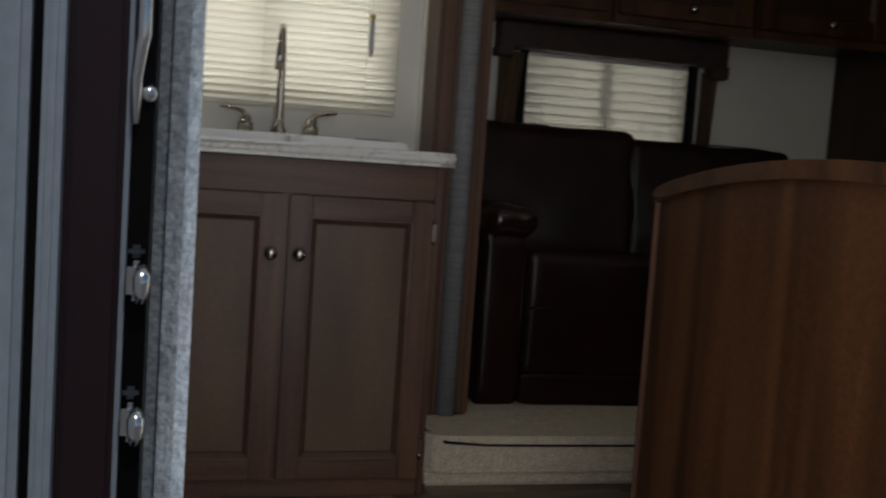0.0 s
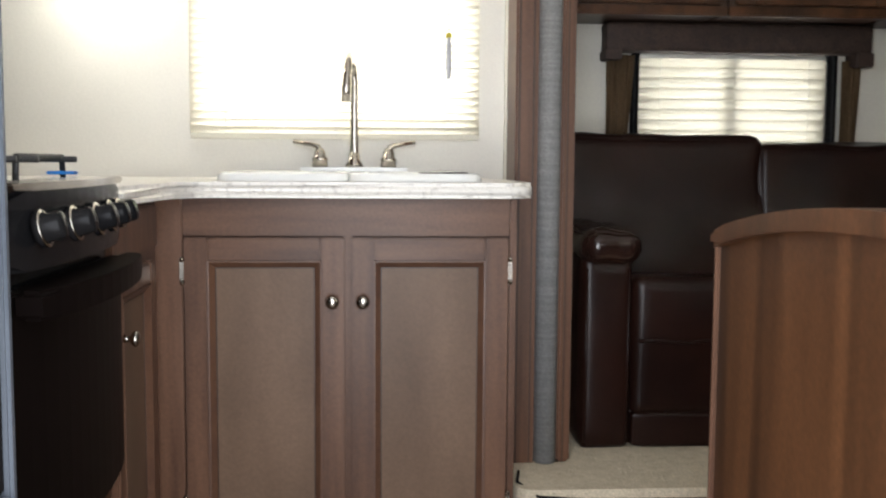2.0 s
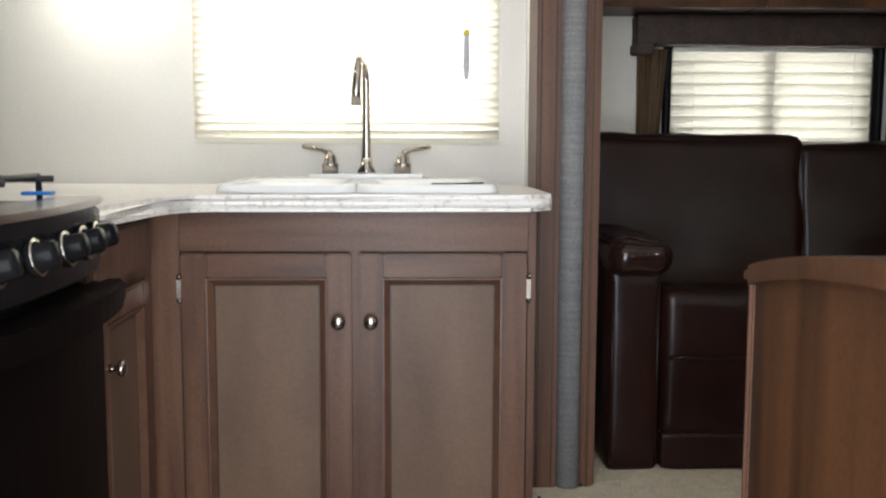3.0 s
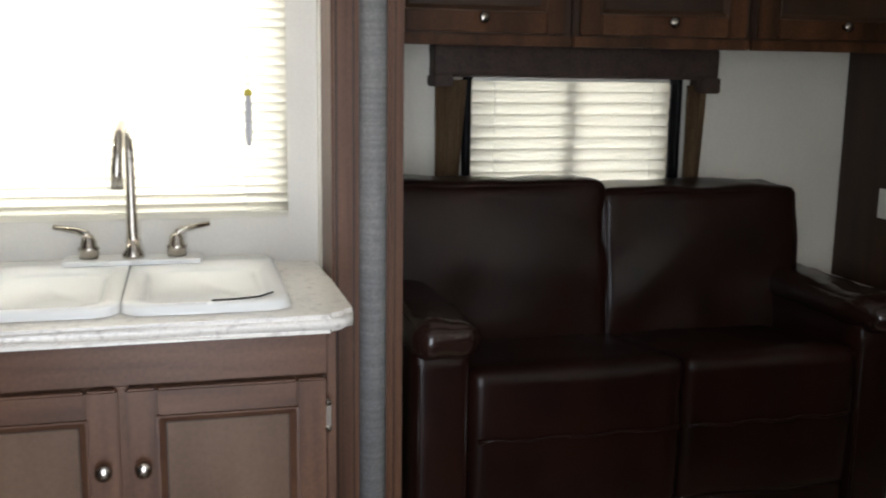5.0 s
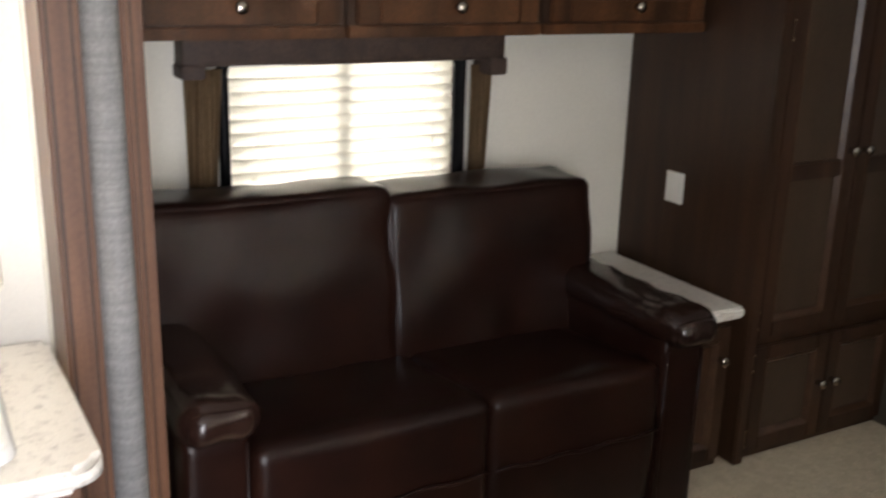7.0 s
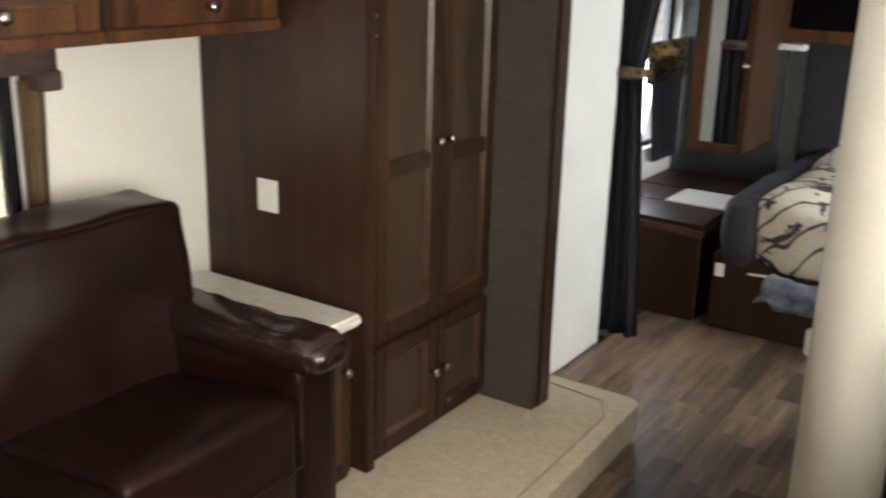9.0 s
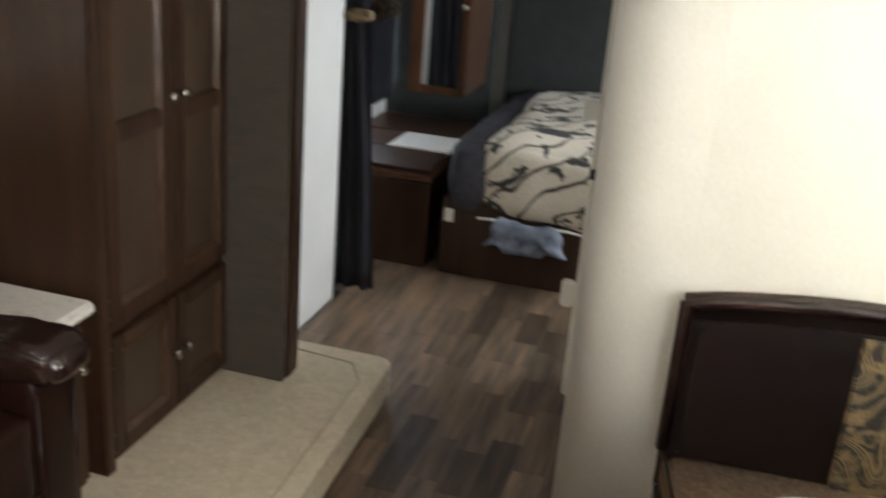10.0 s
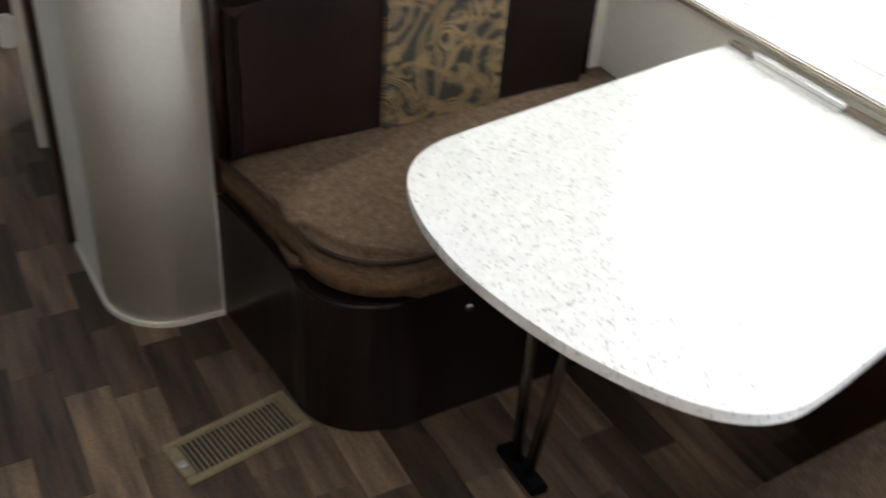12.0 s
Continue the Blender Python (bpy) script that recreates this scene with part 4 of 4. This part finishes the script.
part("backrest", soft((.625, -1.85, .475), (.72, -.89, .84), .03, .01, .006, 7, 13, 6), LEATHER, near, "", True)

fb2 = thing("dinette_bench", (2.3, -1.35, 0), "dark leather dinette bench with tweed seat cushion", "bench")
bo = [(2.586, -.805), (2.34, -.836)] + arc(2.215, -1.01, .165, 84, 180, 9) + [(2.05, -1.856), (2.586, -1.856)]
part("base", prism(bo, 0, .36, r=.01), DINETTE_LEATHER, fb2, "dark leather-covered base")
co_ = [(2.56, -.815), (2.33, -.857)] + arc(2.22, -1.045, .175, 82, 180, 9) + [(2.045, -1.85), (2.56, -1.85)]
seat = prism(co_, .362, .478, r=.022)
bmesh.ops.triangulate(seat, faces=[f for f in seat.faces if len(f.verts) > 4])
bmesh.ops.subdivide_edges(seat, edges=[e for e in seat.edges if e.calc_length() > .09], cuts=5)
for v in seat.verts:
    if v.co.z > .44:
        v.co.z += .042 * max(0, min(1, (v.co.x - 2.08) / .4)) * max(0, min(1, (-.82 - v.co.y) / .3))
cu = part("seat_cushion", seat, FABRIC, fb2, "brown tweed seat cushion", True)
part("piping", tube([(x, y, .466) for x, y in [(2.56, -.810), (2.33, -.852)] + arc(2.22, -1.045, .181, 82, 180, 9) + [(2.039, -1.5), (2.039, -1.84)]], .006, 8), DARKWOOD, cu, "dark piping", True)
bord = [(2.56, -.8135), (2.33, -.8555)] + arc(2.22, -1.045, .1765, 82, 180, 9) + [(2.0435, -1.85)]
part("border", prism(bord + [(x + .006, y - .006) for x, y in bord[::-1]], .378, .43), FABRIC_EDGE, cu, "tan cushion border", True)
bk = prism(arch(-.825, -1.745, .479, .826, .872), 2.485, 2.562, "x", .022)
back = part("backrest", bk, DINETTE_LEATHER, fb2)
ins = arch(-1.168, -1.482, .482, .858, .862, 6)
part("insert", prism(ins, 2.474, 2.49, "x", .006), BROCADE, back, "gold and black scroll fabric insert")
bmm = arch(-.803, -1.77, .362, .855, .905)
rim = [(y, z) for y, z in bmm]
part("back_frame", prism(rim, 2.563, 2.587, "x", .006), DARKWOOD, fb2, "dark arched back board")
part("roll", tube([(2.53, y, z + .004) for y, z in arch(-.81, -1.76, .48, .846, .895)[0:]], .016, 10), LEATHER_WORN, back, "rolled leather edge", True)
part("snap", lathe([(.011, 0), (.011, .004), (.005, .007)], (2.044, -1.17, .30), (-1, 0, 0), 12), NICKEL, fb2, "small metal snap", True)

tb = thing("dinette_table", (1.6, -1.4, 0), "white speckled dinette table on metal legs", "table")
to = [(2.15, -1.852), (2.045, -1.22), (1.995, -.955), (1.74, -.882), (1.44, -.94), (1.222, -1.075), (1.252, -1.28), (1.40, -1.852)]
for _ in range(4):
    to = to[:1] + [(a[0] * k + b[0] * (1 - k), a[1] * k + b[1] * (1 - k)) for a, b in zip(to, to[1:]) for k in (.75, .25)] + to[-1:]
part("tabletop", prism(to, .722, .742, r=.005), TABLE, tb)
for x, top in ((1.80, 1.70), (1.848, 1.85)):
    part("leg", tube([(top, -1.2, .721), ((x + top) / 2 + .01, -1.2, .35), (x, -1.2, .02)], .013, 12), NICKEL, tb, "", True)
part("foot", B((1.75, 1.90, -1.222, -1.178, 0, .02), r=.006), BLACK, tb, "narrow dark floor plate")
rail = part("wall_rail", B((1.40, 2.14, -1.858, -1.842, .744, .757), r=.003), TAUPE, tb, "grey wall rail under the window")
part("bracket", B((1.80, 2.06, -1.842, -1.815, .7425, .752), (1.80, 2.06, -1.842, -1.834, .752, .768), r=.003), CHROME, rail, "bright metal hook bracket")

window("window_3", *DWIN, -1.98, -1.88, bars=(1.755,))
blind(1.17, 2.34, .80, 1.51, -1.872, 1)
# dark sheet on the wall stands in for deep shade under the table
solid("wall_panel_dinette", B((1.30, 2.049, -1.859, -1.848, 0, .70), r=.002), DARKWOOD, "dark sheet standing in for the shade under the dinette table", "panel", "structure")
dt = thing("window_trim", (1.75, -1.85, .76), "tan curtain and dark trim beside the dinette window", "trim")
part("sill", B((1.1, 2.41, -1.859, -1.846, .772, .788), r=.004), TAUPE, dt, "thin taupe window sill trim")
part("jamb", B((2.365, 2.39, -1.859, -1.84, .789, 1.54), r=.004), BLACK, dt)
part("curtain", curtain("c", 2.39, 2.50, .76, 1.55, -1.835, CURTAIN, "", 3, .012), CURTAIN, dt, "tan pleated side curtain", True)

vent = thing("floor_register", (2.173, -.694, 0), "tan metal floor register set in the vinyl floor", "vent")
vm = pose(2.173, -.694, 0, 0, 0, 10.5)
# flat black plate just under the slats stands in for the dark duct
part("well", B((-.05, .05, -.125, .125, .0015, .003), r=0, m=vm), VOID, vent)
part("frame", B((-.066, -.046, -.15, .15, .001, .009), (.046, .066, -.15, .15, .001, .009), (-.046, .046, -.15, -.12, .001, .009), (-.046, .046, .12, .15, .001, .009), r=.003, m=vm), VENTM, vent)
for i in range(21):
    y = -.115 + i * .0115
    part("slat", B((-.046, .046, y - .002, y + .002, .003, .0075), r=0, m=vm), VENTM, vent)
part("damper_lever", B((-.02, .0, .128, .146, .009, .016), r=.003, m=vm), CHROME, vent)

# ---- bedroom ----
bed = thing("bed", (5.3, -.5, 0), "bed with patterned spread on a dark wood base", "bed")
part("base", B((4.52, 6.4, -1.3, .29, 0, .36), r=.006), DARKWOOD, bed)
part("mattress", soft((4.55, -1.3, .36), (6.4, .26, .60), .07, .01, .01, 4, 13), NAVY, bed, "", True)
sw = lambda p: Vector((.02 * math.sin(p.y * 23) * max(0, .6 - p.z), 0, .012 * math.sin(p.x * 7 + p.y * 5)))
part("bedspread", soft((4.50, -1.32, .29), (5.9, .13, .645), .08, .015, .02, 5, 23, 3, sw), BEDSPREAD, bed, "cream, black and gold patterned bedspread", True)
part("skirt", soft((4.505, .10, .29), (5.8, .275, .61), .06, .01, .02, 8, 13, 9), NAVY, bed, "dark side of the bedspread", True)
part("hem", tube([(4.495, .12 - i * .08, .292 + .006 * math.sin(i * 1.7)) for i in range(18)], .006, 8), PLASTIC, bed, "pale hem", True)
wrap = solid("plastic_wrap", soft((4.475, -.24, .17), (4.505, .02, .30), .014, .004, .035, 17, 13, 4, lambda p: Vector((0, .5 * (p.z - .3) * (1 if p.y < -.1 else -1), 0))), CLEAR, "clear plastic wrap hanging from the bed", "plastic wrap", "", True)
tagged(solid("care_tag", B((4.509, 4.519, .235, .275, .25, .31), r=.002), PLASTIC, "white paper tag on the bed side", "tag"))
ns = thing("nightstand", (4.8, .6, 0), "dark wood nightstand with pale speckled top", "nightstand")
part("body", B((4.53, 5.6, .36, .945, 0, .40), r=.003), DARKWOOD, ns)
part("top_rail", B((4.545, 5.6, .355, .946, .401, .43), r=.004), TRIM, ns)
part("top", B((4.90, 5.2, .385, .69, .431, .455), r=.006), COUNTER, ns, "pale speckled top")
part("front_top", B((4.57, 4.898, .37, .946, .431, .45), r=.004), DARKWOOD, ns)
part("side_top", B((4.90, 5.2, .692, .946, .431, .45), r=.004), DARKWOOD, ns)
part("rear_top", B((5.202, 5.6, .37, .946, .431, .452), r=.004), DARKWOOD, ns)
part("back_panel", B((5.602, 5.64, .365, .946, 0, 1.895), r=.004), HEADBOARD, ns, "charcoal back panel")
mc = thing("mirror_cabinet", (4.95, .52, .72), "brown framed mirrored wardrobe cabinet above the nightstand", "cabinet")
part("body", B((4.875, 5.28, .318, .588, .74, 1.9), r=.003), DARKWOOD, mc)
mdr = part("door", B((4.845, 4.873, .315, .352, .738, 1.9), (4.845, 4.873, .532, .59, .738, 1.9), (4.846, 4.872, .352, .532, .738, .776), r=.004), BENCHWOOD, mc)
part("mirror", B((4.858, 4.868, .3525, .5315, .7765, 1.9), r=.001), MIRROR, mdr, "mirror panel")
knob(mdr, (4.845, .335, 1.147), (-1, 0, 0), .014)
ohb = thing("bed_overhead_cabinet", (5.5, -.4, 1.2), "brown overhead cabinet with dark glass door above the bed", "cabinet")
part("body", B((5.32, 6.0, -1.3, .36, 1.225, 1.9), r=.003), DARKWOOD, ohb)
oh_ = part("door", B((5.295, 5.318, -.5, -.44, 1.23, 1.9), (5.295, 5.318, .30, .36, 1.23, 1.9), (5.296, 5.317, -.44, .30, 1.23, 1.29), r=.004), BENCHWOOD, ohb)
part("panel", B((5.304, 5.314, -.44, .30, 1.291, 1.9), r=.001), BLACKGLASS, oh_, "dark glass panel")
knob(oh_, (5.295, .33, 1.36), (-1, 0, 0), .012)
solid("reading_light", B((5.25, 5.33, .20, .33, 1.19, 1.218), r=.008), PLASTIC, "slim white reading light under the cabinet", "lamp")
solid("headboard", B((5.96, 6.05, -1.3, .36, .36, 1.224), r=.01), HEADBOARD, "tall charcoal padded headboard behind the bed", "headboard")
# window_5 is out of view, added to hold the passage lamp
window("window_5", *PWIN, -1.98, -1.88)
window("window_4", *BWIN, .95, 1.05)
bc = thing("bedroom_curtain", (4.15, .6, .02), "charcoal floor-length privacy curtain with gold tie", "curtain")
part("panel", curtain("c", .52, .72, .03, 1.15, 4.11, DARKCURTAIN, "", 4, .02, (.455, .72), "y"), DARKCURTAIN, bc, "", True)
part("upper_panel", curtain("c", .40, .72, 1.15, 1.88, 4.11, DARKCURTAIN, "", 4, .02, (.525, .71), "y"), DARKCURTAIN, bc, "", True)
part("tie", soft((4.07, .52, 1.14), (4.15, .72, 1.185), .02, .003, .006, 30, 9), BROCADE, bc, "gold brocade tie", True)
sc = thing("window_curtain", (4.85, .9, .7), "charcoal short curtain with gold valance at the bedroom window", "curtain")
part("panel", curtain("c", 5.12, 5.58, .55, 1.10, .91, DARKCURTAIN, "", 6, .015, (5.25, 5.56)), DARKCURTAIN, sc, "", True)
part("valance", curtain("c", 5.06, 5.60, .98, 1.19, .90, BROCADE, "", 7, .012), BROCADE, sc, "gold brocade valance", True)

# unseen ceiling pucks, inferred from warm sheen on sofa; last one lights the counter
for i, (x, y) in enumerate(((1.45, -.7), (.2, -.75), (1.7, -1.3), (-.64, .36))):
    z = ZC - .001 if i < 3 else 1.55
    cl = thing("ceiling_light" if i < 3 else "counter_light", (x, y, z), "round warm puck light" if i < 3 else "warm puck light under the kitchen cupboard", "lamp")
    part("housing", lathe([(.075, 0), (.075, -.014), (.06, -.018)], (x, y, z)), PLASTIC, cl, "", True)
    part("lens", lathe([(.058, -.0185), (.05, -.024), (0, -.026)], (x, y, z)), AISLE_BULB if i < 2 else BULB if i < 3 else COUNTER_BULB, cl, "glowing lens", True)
kc = thing("kitchen_cupboard", (-.8, 0, 1.55), "brown stained kitchen cupboard on the wall", "cabinet")
part("body", B((-1.2, -.52, -.9, .47, 1.551, 1.98), r=.003), CAB, kc)

# ---- floor planks ----
PW = .098
meshes = {}


def plank_mesh(length, width):
    key = (round(length, 2), round(width, 3))
    if key not in meshes:
        bm = B((0, key[0] - .0006, 0, key[1] - .0006, -.004, 0), r=.0005, seg=1)
        me = bpy.data.meshes.new("plank")
        bm.to_mesh(me)
        bm.free()
        me.materials.append(PLANK)
        meshes[key] = me
    return meshes[key]


rnd = random.Random(4)
rest = bmesh.new()
count = 0
for row in range(25):
    y = -1.858 + row * PW
    x = -1.2 - rnd.choice((0, .15, .3))
    while x < 4.55:
        length = rnd.choice((.2, .25, .3, .4))
        near_path = .2 < x + length and x < 4.5 and -1.1 < y < .02 or (1.0 < x < 2.2 and y < -1.0) or (-.4 < x < .7)
        if near_path and count < 300:
            p = new("plank", plank_mesh(length, PW))
            p.location = (x, y, 0)
            p.parent = floor
            count += 1
        else:
            vs = bmesh.ops.create_cube(rest, size=1)["verts"]
            for v in vs:
                v.co = Vector((x + (v.co.x + .5) * (length - .0015), y + (v.co.y + .5) * (PW - .0015), -.004 + (v.co.z + .5) * .004))
        x += length
tagged(part("planks", rest, PLANK, floor), kind="stuff")
